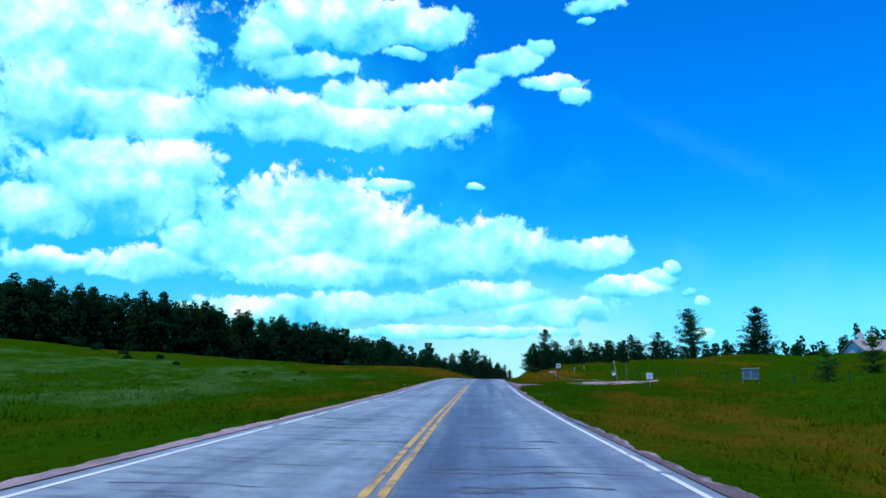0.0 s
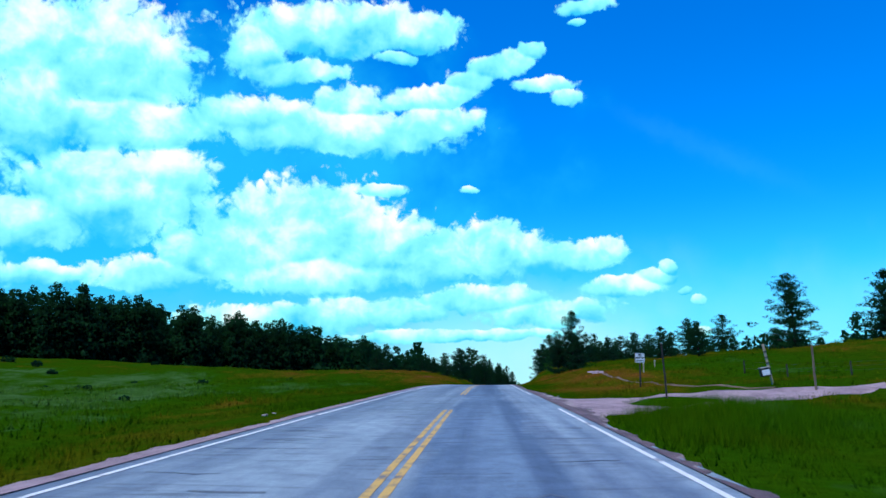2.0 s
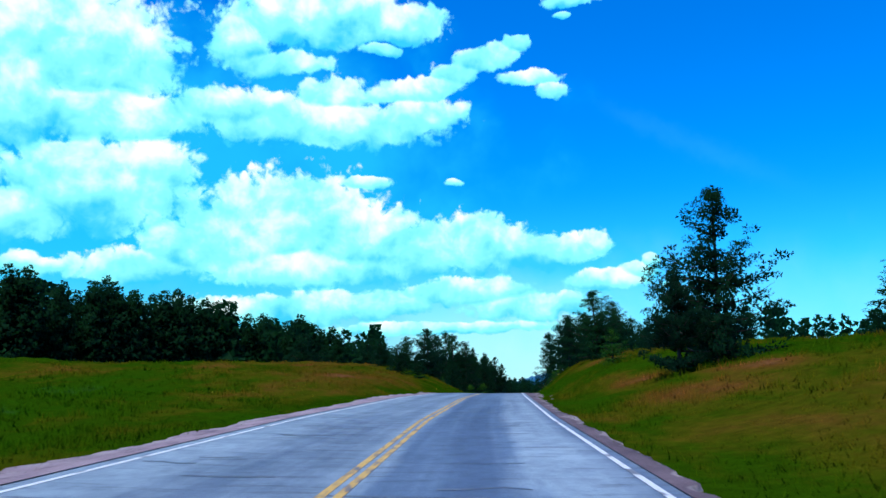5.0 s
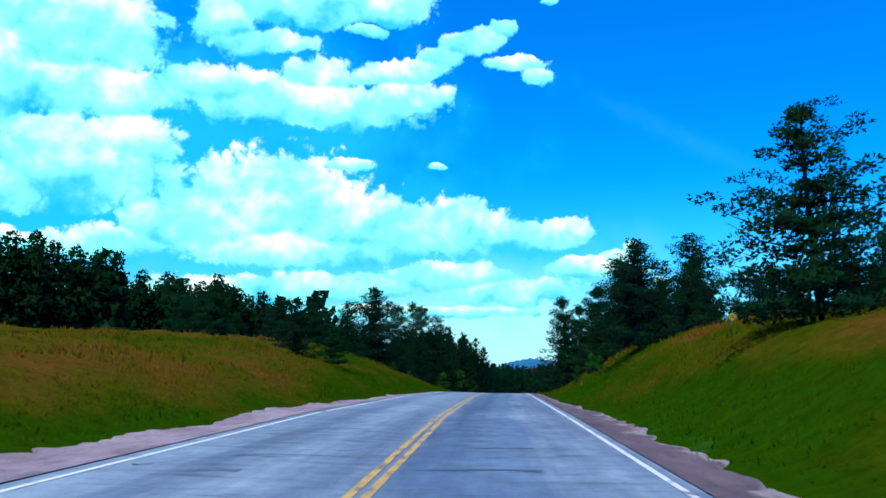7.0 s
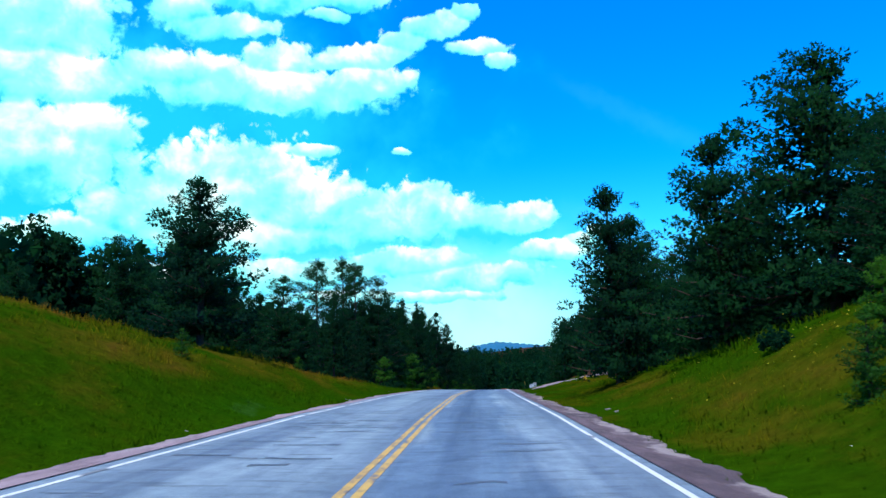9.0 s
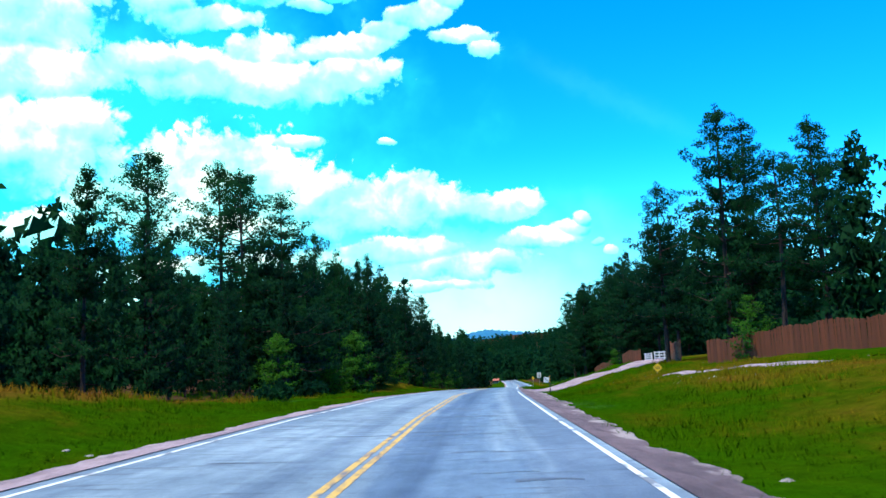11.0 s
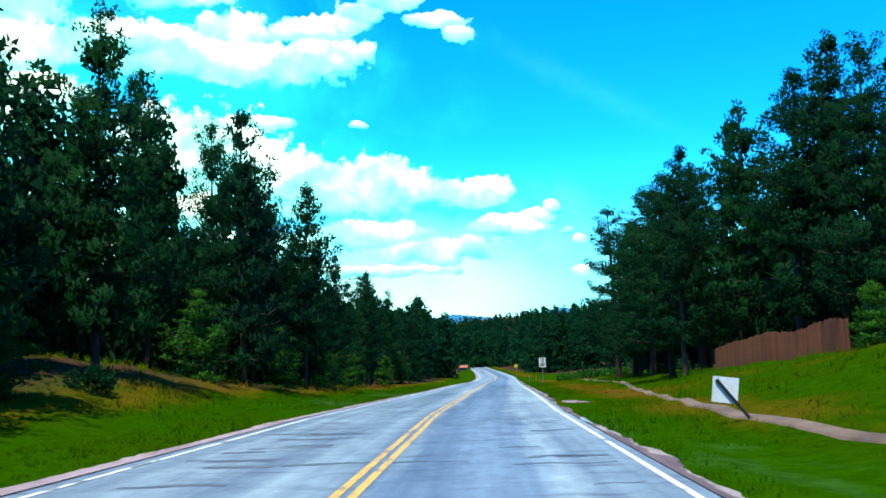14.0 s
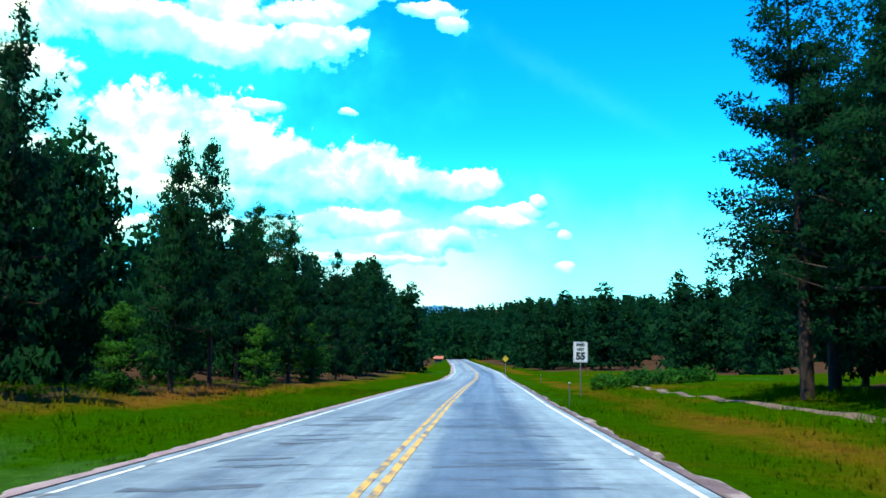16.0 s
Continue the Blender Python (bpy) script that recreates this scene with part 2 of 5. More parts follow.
def asphalt_material():
    m, nt, b = material("worn_asphalt", 0.72)
    base = ramp_node(nt, noise_node(nt, 0.18, 6, 0.6), [(0.3, (0.155, 0.205, 0.258)), (0.7, (0.26, 0.325, 0.382))])
    # polished and oil-dark bands along the lanes
    lanes = noise_node(nt, 1.0, 4, 0.6, stretch=(0.75, 0.012, 1), coord="UV")
    col = mix_node(nt, 0.8, base, ramp_node(nt, lanes, [(0.38, (0.42, 0.46, 0.58)), (0.58, (1.15, 1.15, 1.12))]), "MULTIPLY")
    # dark oily band down the middle of the driven lane
    tc, sp = nt.nodes.new("ShaderNodeTexCoord"), nt.nodes.new("ShaderNodeSeparateXYZ")
    nt.links.new(tc.outputs["UV"], sp.inputs[0])
    wob = nt.nodes.new("ShaderNodeMath")
    wob.operation = "MULTIPLY_ADD"
    nt.links.new(noise_node(nt, 1.0, 5, 0.6, stretch=(0.9, 0.10, 1), coord="UV"), wob.inputs[0])
    wob.inputs[1].default_value = 2.2
    nt.links.new(sp.outputs[0], wob.inputs[2])
    span = nt.nodes.new("ShaderNodeMapRange")
    nt.links.new(wob.outputs[0], span.inputs["Value"])
    span.inputs["From Min"].default_value, span.inputs["From Max"].default_value = -3.0, 5.0
    col = mix_node(nt, 1.0, col, ramp_node(nt, span.outputs[0], [(0.52, (1, 1, 1)), (0.57, (0.50, 0.58, 0.73)), (0.68, (0.58, 0.66, 0.79)), (0.76, (0.56, 0.64, 0.77)), (0.82, (1.06, 1.06, 1.06))]), "MULTIPLY")
    grain = noise_node(nt, 40, 3, 0.7)
    col = mix_node(nt, 0.5, col, ramp_node(nt, grain, [(0.3, (0.5, 0.5, 0.5)), (0.7, (1.25, 1.25, 1.25))]), "MULTIPLY")
    mottle = noise_node(nt, 1.0, 6, 0.7, stretch=(2.2, 1.2, 1), coord="UV")
    col = mix_node(nt, 0.65, col, ramp_node(nt, mottle, [(0.35, (0.62, 0.64, 0.70)), (0.62, (1.22, 1.22, 1.2))]), "MULTIPLY")
    # tar-filled cracks across and blotches along the wheel tracks
    seams = ramp_node(nt, noise_node(nt, 1.0, 6, 0.7, stretch=(0.6, 2.8, 1), coord="UV"), [(0.36, (1, 1, 1)), (0.46, (0, 0, 0))])
    col = mix_node(nt, mix_node(nt, seams, (0, 0, 0), (0.55, 0.55, 0.55)), col, (0.035, 0.04, 0.06))
    nt.links.new(col, b.inputs["Base Color"])
    bump(nt, b, grain, 0.25, 0.01)
    return m


ASPHALT = asphalt_material()
MEADOW = [(0.12, (0.060, 0.150, 0.040)), (0.30, (0.024, 0.090, 0.002)), (0.48, (0.032, 0.080, 0.002)), (0.60, (0.085, 0.088, 0.005)), (0.78, (0.16, 0.075, 0.014)), (1.0, (0.26, 0.105, 0.06))]


def leafy(nt, b, share):
    """Lets part of the light through thin leaves."""
    tr, mx = nt.nodes.new("ShaderNodeBsdfTranslucent"), nt.nodes.new("ShaderNodeMixShader")
    mx.inputs[0].default_value = share
    nt.links.new(b.outputs[0], mx.inputs[1])
    nt.links.new(tr.outputs[0], mx.inputs[2])
    nt.links.new(mx.outputs[0], nt.nodes["Material Output"].inputs["Surface"])
    tr.name = "through"


def meadow(name, dark, relief):
    m, nt, b = material(name, 0.95)
    b.inputs["Specular IOR Level"].default_value = 0.0
    if not relief:
        leafy(nt, b, 0.4)
    dry = nt.nodes.new("ShaderNodeAttribute")
    dry.attribute_name = "dry"
    wob = nt.nodes.new("ShaderNodeMath")
    wob.operation = "MULTIPLY_ADD"
    nt.links.new(noise_node(nt, 0.35, 6, 0.65, stretch=(1, 0.4, 1)), wob.inputs[0])
    wob.inputs[1].default_value = 0.80
    nt.links.new(dry.outputs["Fac"], wob.inputs[2])
    col = ramp_node(nt, wob.outputs[0], [(p, tuple(v * dark for v in c)) for p, c in MEADOW])
    fine = noise_node(nt, 2.6, 6, 0.7)
    col = mix_node(nt, 0.55, col, ramp_node(nt, fine, [(0.3, (0.3, 0.32, 0.3)), (0.72, (1.35, 1.25, 1.0))]), "MULTIPLY")
    if relief:
        lit = nt.nodes.new("ShaderNodeAttribute")
        lit.attribute_name = "litter"
        col = mix_node(nt, lit.outputs["Fac"], col, mix_node(nt, fine, (0.026, 0.016, 0.011), (0.085, 0.045, 0.028)))
        bump(nt, b, fine, 0.9, 0.12)
    else:
        geo = nt.nodes.new("ShaderNodeNewGeometry")
        col = mix_node(nt, 0.7, col, ramp_node(nt, geo.outputs["Random Per Island"], [(0, (0.7, 0.75, 0.6)), (0.85, (1.1, 1.1, 1.0)), (1, (1.9, 1.5, 1.3))]), "MULTIPLY")
        nt.links.new(col, nt.nodes["through"].inputs["Color"])
    nt.links.new(col, b.inputs["Base Color"])
    return m


GRASS_GROUND = meadow("meadow_ground", 0.74, True)
GRASS = meadow("grass_blades", 1.2, False)


def gravel(name, lo, hi, patches):
    """Loose stones over earth, with pale patches of washed grit that gather at the outer edge of a shoulder."""
    m, nt, b = material(name, 0.95)
    col = ramp_node(nt, noise_node(nt, 1.0, 7, 0.6, stretch=(1, 0.45, 1)), [(0.3, lo), (0.7, hi)])
    edge = nt.nodes.new("ShaderNodeAttribute")
    edge.attribute_name = "edge"
    wash = nt.nodes.new("ShaderNodeMath")
    wash.operation = "MULTIPLY_ADD"
    nt.links.new(edge.outputs["Fac"], wash.inputs[0])
    wash.inputs[1].default_value = 0.30
    nt.links.new(noise_node(nt, 0.9, 6, 0.65, stretch=(1, 0.5, 1)), wash.inputs[2])
    pale = ramp_node(nt, wash.outputs[0], [(patches, (0, 0, 0)), (patches + 0.08, (0.8, 0.8, 0.8))])
    col = mix_node(nt, pale, col, (0.42, 0.34, 0.33))
    pebbles = noise_node(nt, 22, 6, 0.75)
    col = mix_node(nt, 0.55, col, ramp_node(nt, pebbles, [(0.32, (0.35, 0.33, 0.35)), (0.68, (1.2, 1.2, 1.2))]), "MULTIPLY")
    dirt = noise_node(nt, 3.0, 6, 0.7, stretch=(1, 0.35, 1))
    col = mix_node(nt, 0.45, col, ramp_node(nt, dirt, [(0.36, (0.35, 0.32, 0.36)), (0.50, (1, 1, 1))]), "MULTIPLY")
    nt.links.new(col, b.inputs["Base Color"])
    bump(nt, b, pebbles, 0.8, 0.03)
    return m


GRAVEL = gravel("pink_gravel", (0.24, 0.165, 0.185), (0.46, 0.335, 0.36), 0.74)
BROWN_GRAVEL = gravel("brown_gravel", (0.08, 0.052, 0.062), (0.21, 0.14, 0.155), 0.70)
DIRT = two_tone("tan_earth", [(0.3, (0.10, 0.06, 0.045)), (0.7, (0.22, 0.145, 0.105))], 0.9, 6, 0.95, bumps=0.6, dist=0.03, fine=20)
TAR = two_tone("old_tar", [(0.3, (0.05, 0.06, 0.085)), (0.7, (0.13, 0.145, 0.19))], 2.0, 5, 0.6, bumps=0.2, fine=30)
YELLOW = two_tone("worn_yellow_paint", [(0.36, (0.15, 0.13, 0.14)), (0.43, (0.42, 0.25, 0.09)), (0.54, (0.68, 0.39, 0.07))], 5.0, 6, 0.6, bumps=0.1, fine=30, stretch=(1, 0.35, 1))
WHITE = two_tone("worn_white_paint", [(0.36, (0.2, 0.2, 0.22)), (0.43, (0.80, 0.80, 0.80))], 2.0, 6, 0.6, bumps=0.1, fine=30, stretch=(1, 0.4, 1))
BARK = two_tone("pine_bark", [(0.3, (0.016, 0.011, 0.010)), (0.7, (0.062, 0.034, 0.024))], 6, 5, 0.95, stretch=(1, 1, 0.25), bumps=0.8, dist=0.04)


def needles(name, lo, hi):
    m, nt, b = material(name, 0.75)
    b.inputs["Specular IOR Level"].default_value = 0.06
    leafy(nt, b, 0.52)
    col = ramp_node(nt, noise_node(nt, 0.8, 4, 0.6), [(0.3, lo), (0.7, hi)])
    oi, geo = nt.nodes.new("ShaderNodeObjectInfo"), nt.nodes.new("ShaderNodeNewGeometry")
    col = mix_node(nt, 0.7, col, ramp_node(nt, oi.outputs["Random"], [(0, (0.55, 0.7, 0.9)), (1, (1.35, 1.25, 0.8))]), "MULTIPLY")
    col = mix_node(nt, 0.8, col, ramp_node(nt, geo.outputs["Random Per Island"], [(0, (0.8, 0.85, 0.85)), (1, (1.12, 1.1, 1.05))]), "MULTIPLY")
    nt.links.new(col, nt.nodes["through"].inputs["Color"])
    nt.links.new(col, b.inputs["Base Color"])
    return m


NEEDLE = needles("pine_needles", (0.0055, 0.034, 0.019), (0.009, 0.056, 0.018))
FRESH = needles("young_needles", (0.022, 0.100, 0.014), (0.055, 0.170, 0.020))
DEAD = two_tone("dead_wood", [(0.3, (0.12, 0.10, 0.09)), (0.7, (0.3, 0.26, 0.22))], 5, 4, 0.9)
TIMBER = two_tone("weathered_timber", [(0.3, (0.10, 0.07, 0.05)), (0.7, (0.30, 0.22, 0.15))], 4, 5, 0.9, stretch=(1, 1, 0.2), bumps=0.5)
DARK_TIMBER = two_tone("dark_creosoted_timber", [(0.3, (0.015, 0.013, 0.012)), (0.7, (0.05, 0.04, 0.035))], 4, 5, 0.9, stretch=(1, 1, 0.2), bumps=0.5)
PALE_TIMBER = two_tone("pale_timber", [(0.3, (0.35, 0.27, 0.18)), (0.7, (0.62, 0.50, 0.36))], 4, 5, 0.9, stretch=(1, 1, 0.2), bumps=0.5)
RUST = two_tone("rust_red_stain", [(0.3, (0.16, 0.036, 0.012)), (0.7, (0.31, 0.08, 0.026))], 3, 5, 0.85, stretch=(1, 1, 0.3), bumps=0.4, spread=0.5)
SIGN_WHITE = two_tone("white_sign_face", [(0.2, (0.74, 0.76, 0.78)), (0.8, (0.86, 0.87, 0.88))], 1.5, 4, 0.45, bumps=0)
SIGN_YELLOW = two_tone("yellow_sign_face", [(0.2, (0.70, 0.40, 0.01)), (0.8, (0.82, 0.52, 0.02))], 1.5, 4, 0.45, bumps=0)
SIGN_BACK = two_tone("dull_aluminium", [(0.2, (0.30, 0.31, 0.33)), (0.8, (0.5, 0.5, 0.52))], 2, 4, 0.45, metal=0.6, bumps=0.1)
BLACK = two_tone("black_print", [(0.2, (0.012, 0.012, 0.014)), (0.8, (0.03, 0.03, 0.03))], 3, 4, 0.5, bumps=0)
STEEL = two_tone("galvanised_steel", [(0.2, (0.16, 0.17, 0.17)), (0.8, (0.32, 0.33, 0.33))], 6, 4, 0.5, metal=0.7, bumps=0.1)
WHITE_PAINT = two_tone("white_paint", [(0.2, (0.62, 0.62, 0.60)), (0.8, (0.82, 0.82, 0.80))], 3, 4, 0.6, bumps=0.1)
ROOF = two_tone("grey_shingle", [(0.2, (0.20, 0.20, 0.21)), (0.8, (0.38, 0.37, 0.36))], 2, 4, 0.9)
RED_ROOF = two_tone("red_metal_roof", [(0.2, (0.30, 0.07, 0.04)), (0.8, (0.48, 0.14, 0.08))], 2, 4, 0.6)
STONE = two_tone("field_stone", [(0.3, (0.14, 0.12, 0.11)), (0.7, (0.40, 0.36, 0.33))], 3, 5, 0.95, bumps=0.7)
# distance haze over the woods is painted in as a blue base colour
HILL = two_tone("haze_blue_wooded_hills", [(0.3, (0.008, 0.11, 0.22)), (0.7, (0.015, 0.15, 0.27))], 0.01, 6, 1.0, bumps=0)
FLOWER_YELLOW = two_tone("yellow_petals", [(0.2, (0.55, 0.42, 0.01)), (0.8, (0.75, 0.6, 0.02))], 5, 3, 0.8, bumps=0)
FLOWER_WHITE = two_tone("white_petals", [(0.2, (0.55, 0.55, 0.45)), (0.8, (0.8, 0.8, 0.7))], 5, 3, 0.8, bumps=0)


# ---- terrain ----
ROAD_Y = np.array([-60.0, 0.0, 23.9, 48.0, 72.2, 96.4, 120.6, 144.7, 168.8, 192.9, 217.1, 241.2, 265.3, 289.3, 313.2, 337.1, 361.1, 385.2, 415.0, 434.0, 483.0, 518.0, 600.0, 680.0, 760.0, 900.0, 1200.0, 1500.0, 3000.0])
ROAD_X = np.array([-1.1, -1.1, -1.22, -1.18, -1.01, -0.8, -0.5, 0.13, 1.27, 2.73, 4.48, 6.47, 8.51, 10.89, 13.56, 16.78, 20.23, 24.26, 29.13, 32.4, 40.9, 46.5, 57.0, 66.0, 74.0, 86.0, 110.0, 130.0, 220.0])
ROAD_Z = np.array([-1.0, 0.0, 0.44, 0.92, 1.57, 2.16, 2.70, 3.02, 3.21, 3.19, 2.92, 2.45, 1.76, 0.94, -0.03, -1.23, -2.46, -3.84, -5.6, -6.7, -9.7, -11.3, -14.9, -18.1, -20.5, -21.0, -9.0, -2.0, 0.0])


def center_x(y):
    return np.interp(y, ROAD_Y, ROAD_X)


def road_z(y):
    return np.interp(y, ROAD_Y, ROAD_Z)


def cross(u, y):
    """Fall of the road's surface from its middle: banked on the left, cambered on the right."""
    return np.where(u < 0, np.interp(y, (0, 100, 200, 300, 345, 400), (.028, .045, .038, .04, .02, -.025)), -.015) * np.minimum(np.abs(u), 5)


def wave(x, y):
    return 0.5 * np.sin(0.11 * x + 0.6) * np.sin(0.07 * y + 1.1) + 0.25 * np.sin(0.31 * x - 0.13 * y) + 0.12 * np.sin(0.71 * y + 0.4 * x)


# height over the road at these distances from its middle, along the road
REACH = np.array([5.2, 6.4, 8, 10, 15, 25, 40, 80, 150])
LEFT = np.array([
    (-60, -.1, -.2, -.2, -.2, -.1, 0, .3, 2.0, 9), (60, -.1, -.2, -.25, -.25, -.15, .1, .4, 2.5, 10), (126, -.1, -.15, -.2, -.15, 0, .4, .7, 3.5, 12),
    (160, -.1, 0, .1, .3, .6, .9, 1.4, 4.5, 13), (187, -.1, .6, 1.2, 1.6, 2.2, 2.6, 3.2, 6, 14), (222, -.1, .7, 1.5, 2.2, 3.3, 3.7, 4.4, 7, 14)])
LEFT_ON = np.array([
    (240, -.1, .7, 1.7, 2.7, 4.3, 4.6, 5, 7.5, 14), (258, -.1, .5, 1.4, 2.2, 3.4, 3.8, 4.6, 7.5, 13), (280, -.1, .2, .7, 1.2, 1.8, 2.6, 4, 7.5, 12),
    (310, -.1, 0, 0, .1, .4, 1.2, 2.2, 5, 9), (350, -.1, 0, 0, .15, .6, 1.3, 2.2, 5, 9), (370, -.1, 0, .05, .7, 2.2, 2.9, 3.5, 6, 10), (392, -.1, 0, .0, .3, 1.2, 2.0, 2.8, 5.5, 10), (430, -.1, -.1, 0, .1, .4, 1, 2, 5, 10), (700, -.1, -.1, 0, .1, .4, 1, 2, 5, 10), (1100, -.1, -.1, 0, .1, .4, 1, 2, 6, 14)])
RIGHT = np.array([
    (-60, -.1, -.2, -.3, -.3, -.2, 0, .5, 2, 5), (55, -.1, -.2, -.25, -.3, -.2, .1, .7, 3, 6), (80, -.1, -.1, -.1, -.1, -.1, .2, 1.0, 3.4, 6),
    (95, -.1, -.05, .05, .15, .2, .7, 1.6, 3.8, 6), (130, -.1, .1, .4, .9, 1.6, 2.2, 2.8, 4.5, 7), (154, -.1, .2, .6, 1.2, 2.3, 2.8, 3.2, 4, 6), (177, -.1, .4, 1.5, 2.2, 2.7, 3.2, 3.6, 4.5, 6)])
RIGHT_ON = np.array([
    (190, -.1, .6, 2.1, 2.7, 3.2, 3.7, 4, 5, 6), (215, -.1, .5, 2.1, 3.1, 4.2, 4.7, 5, 6, 7), (232, -.1, .3, 1.6, 2.7, 4, 4.8, 5, 6, 7), (250, -.1, .1, .8, 1.6, 2.6, 3.2, 3.6, 4.5, 6),
    (272, -.1, 0, .2, .6, 1.2, 1.8, 2.4, 4, 6), (300, -.1, -.15, .1, .4, .9, 1.6, 2.4, 4, 6), (319, -.1, -.2, -.1, .2, .9, 1.6, 2.4, 4, 6), (337, -.1, 0, .5, .85, 1.5, 2.2, 2.8, 4, 6)])
RIGHT_END = np.array([
    (352, -.1, -.15, .2, .5, 2.0, 2.8, 3.3, 4, 6), (375, -.1, -.15, -.1, .1, 1.4, 2.1, 2.6, 3.4, 6), (392, -.1, -.15, -.1, -.05, .6, 1.4, 2.0, 3, 6), (450, -.1, -.2, -.2, -.1, .1, .4, .8, 2, 6), (700, -.1, -.2, -.2, -.1, .1, .6, 1.4, 4, 9), (1100, -.1, -.2, -.2, -.1, .1, .6, 1.4, 6, 14)])
SIDES = (np.concatenate([LEFT, LEFT_ON]), np.concatenate([RIGHT, RIGHT_ON, RIGHT_END]))


def lift(tab, y, a):
    i = np.clip(np.searchsorted(tab[:, 0], y) - 1, 0, len(tab) - 2)
    f = np.clip((y - tab[i, 0]) / (tab[i + 1, 0] - tab[i, 0]), 0, 1)
    f = f * f * (3 - 2 * f)
    j = np.clip(np.searchsorted(REACH, a) - 1, 0, len(REACH) - 2)
    g = np.clip((a - REACH[j]) / (REACH[j + 1] - REACH[j]), 0, 1)

    def at(k, m):
        return tab[k, m + 1]
    return (at(i, j) * (1 - g) + at(i, j + 1) * g) * (1 - f) + (at(i + 1, j) * (1 - g) + at(i + 1, j + 1) * g) * f


def ground_z(x, y):
    x, y = np.asarray(x, float), np.asarray(y, float)
    u = x - center_x(y)
    a = np.abs(u)
    over = np.zeros(np.broadcast(x, y).shape)
    for w, k in ((-0.8, 0.25), (0, 0.5), (0.8, 0.25)):
        b = np.maximum(a + w, 4.0)
        over = over + k * np.where(u < 0, lift(SIDES[0], y, b), lift(SIDES[1], y, b))
    rough = np.clip((a - 9) / 30, 0, 1) * wave(x, y) * np.clip(1.2 - a / 300, 0.3, 1)
    small = np.clip((a - 5.5) / 4, 0, 1) * 0.06 * (np.sin(1.9 * x + 0.7 * y) + np.sin(1.3 * y - 0.9 * x))
    return road_z(y) + cross(u, y) - 0.05 * np.clip((5.4 - a) / 0.6, 0, 1) + np.where(a < 4.9, -0.02, over) + rough + small


def dryness(x, y):
    """How tawny the grass is: 0.1 lush, 0.6 dry (with patches of its own along the road)."""
    x, y = np.asarray(x, float), np.asarray(y, float)
    u = x - center_x(y)
    a = np.abs(u)

    def zone(v, lo, hi, soft_):
        return np.clip((v - lo) / soft_ + 0.5, 0, 1) * np.clip((hi - v) / soft_ + 0.5, 0, 1)
    left, right = u < 0, u >= 0
    d = 0.04 + 0.05 * np.sin(0.23 * x + 0.05 * y) + 0.05 * np.sin(0.09 * y - 0.31 * x + 1.0) + 0.04 * np.sin(0.6 * x + 0.17 * y)
    d = d + left * (0.09 * zone(y, 150, 275, 24) * zone(a, 7.0, 30, 3) + 0.03 * zone(y, -60, 172, 14) * zone(a, 6.2, 11.5, 3.5) - 0.20 * zone(y, -60, 172, 14) * zone(a, 13, 200, 5))
    d = d + right * (0.16 * zone(y, -60, 62, 10) * zone(a, 7.5, 13, 4) + 0.15 * zone(y, 93, 152, 8) * zone(a, 6, 13, 3) + 0.05 * zone(y, 186, 255, 10) * zone(a, 12, 30, 3) + 0.10 * zone(y, 283, 340, 10) * zone(a, 8, 26, 4))
    d = d - 0.06 * zone(y, 285, 900, 12) * zone(a, 4, 9.2, 1.5) + 0.20 * zone(y, 285, 900, 12) * zone(a, 9.2, 12.5, 1.5) * left + 0.24 * zone(y, 345, 900, 10) * zone(a, 6.5, 9.0, 1.5) * right
    # worn reddish patches on the cut bank
    for px, py, r in ((9.5, 160, 1.4), (8.6, 147.5, 1.5), (11.5, 151.5, 1.3), (12.8, 203, 1.2), (11.2, 185, 1.2), (14.6, 224, 1.1), (26.9, 370.2, 0.9)):
        d = d + 0.27 * np.exp(-((x - px) ** 2 / r ** 2 + (y - py) ** 2 / (2.2 * r) ** 2))
    return d + 0.07 * zone(y, 135, 285, 20) * zone(a, 6.5, 40, 2)


def woodland(x, y):
    """1 where the pines stand close and the ground is bare needle litter."""
    a = x - center_x(y)
    left = np.interp(y, (170, 180, 261, 262, 296, 540, 640), (150, 138, 84, 16, 12.5, 11.5, 9))
    right = np.interp(y, (170, 260, 300, 345, 353, 360, 424, 432, 520, 526, 640), (400, 300, 27, 27, 21, 19, 17, 36, 28, 13, 9))
    return np.clip(np.where(a < 0, -a - left, a - right) / 2.5 + 0.5, 0, 1) * np.clip((y - 165) / 10, 0, 1)


def set_dry(ob, x, y):
    at = ob.data.attributes.new("dry", "FLOAT", "POINT")
    at.data.foreach_set("value", dryness(x, y).astype(np.float32).ravel())


def link(name, verts, faces, mat, parent=None, smooth=False):
    me = bpy.data.meshes.new(name)
    verts = np.asarray(verts, np.float32)
    faces = np.asarray(faces, np.int32)
    k = faces.shape[1]
    me.vertices.add(len(verts))
    me.vertices.foreach_set("co", verts.ravel())
    me.loops.add(faces.size)
    me.loops.foreach_set("vertex_index", faces.ravel())
    me.polygons.add(len(faces))
    me.polygons.foreach_set("loop_start", np.arange(len(faces), dtype=np.int32) * k)
    if smooth:
        me.polygons.foreach_set("use_smooth", np.ones(len(faces), bool))
    me.update(calc_edges=True)
    me.materials.append(mat)
    ob = new(name, me)
    if parent:
        ob.parent = parent
    return ob


def grid_faces(n, m):
    i, j = np.meshgrid(np.arange(n - 1), np.arange(m - 1), indexing="ij")
    a = (i * m + j).ravel()
    return np.stack([a, a + 1, a + m + 1, a + m], 1)


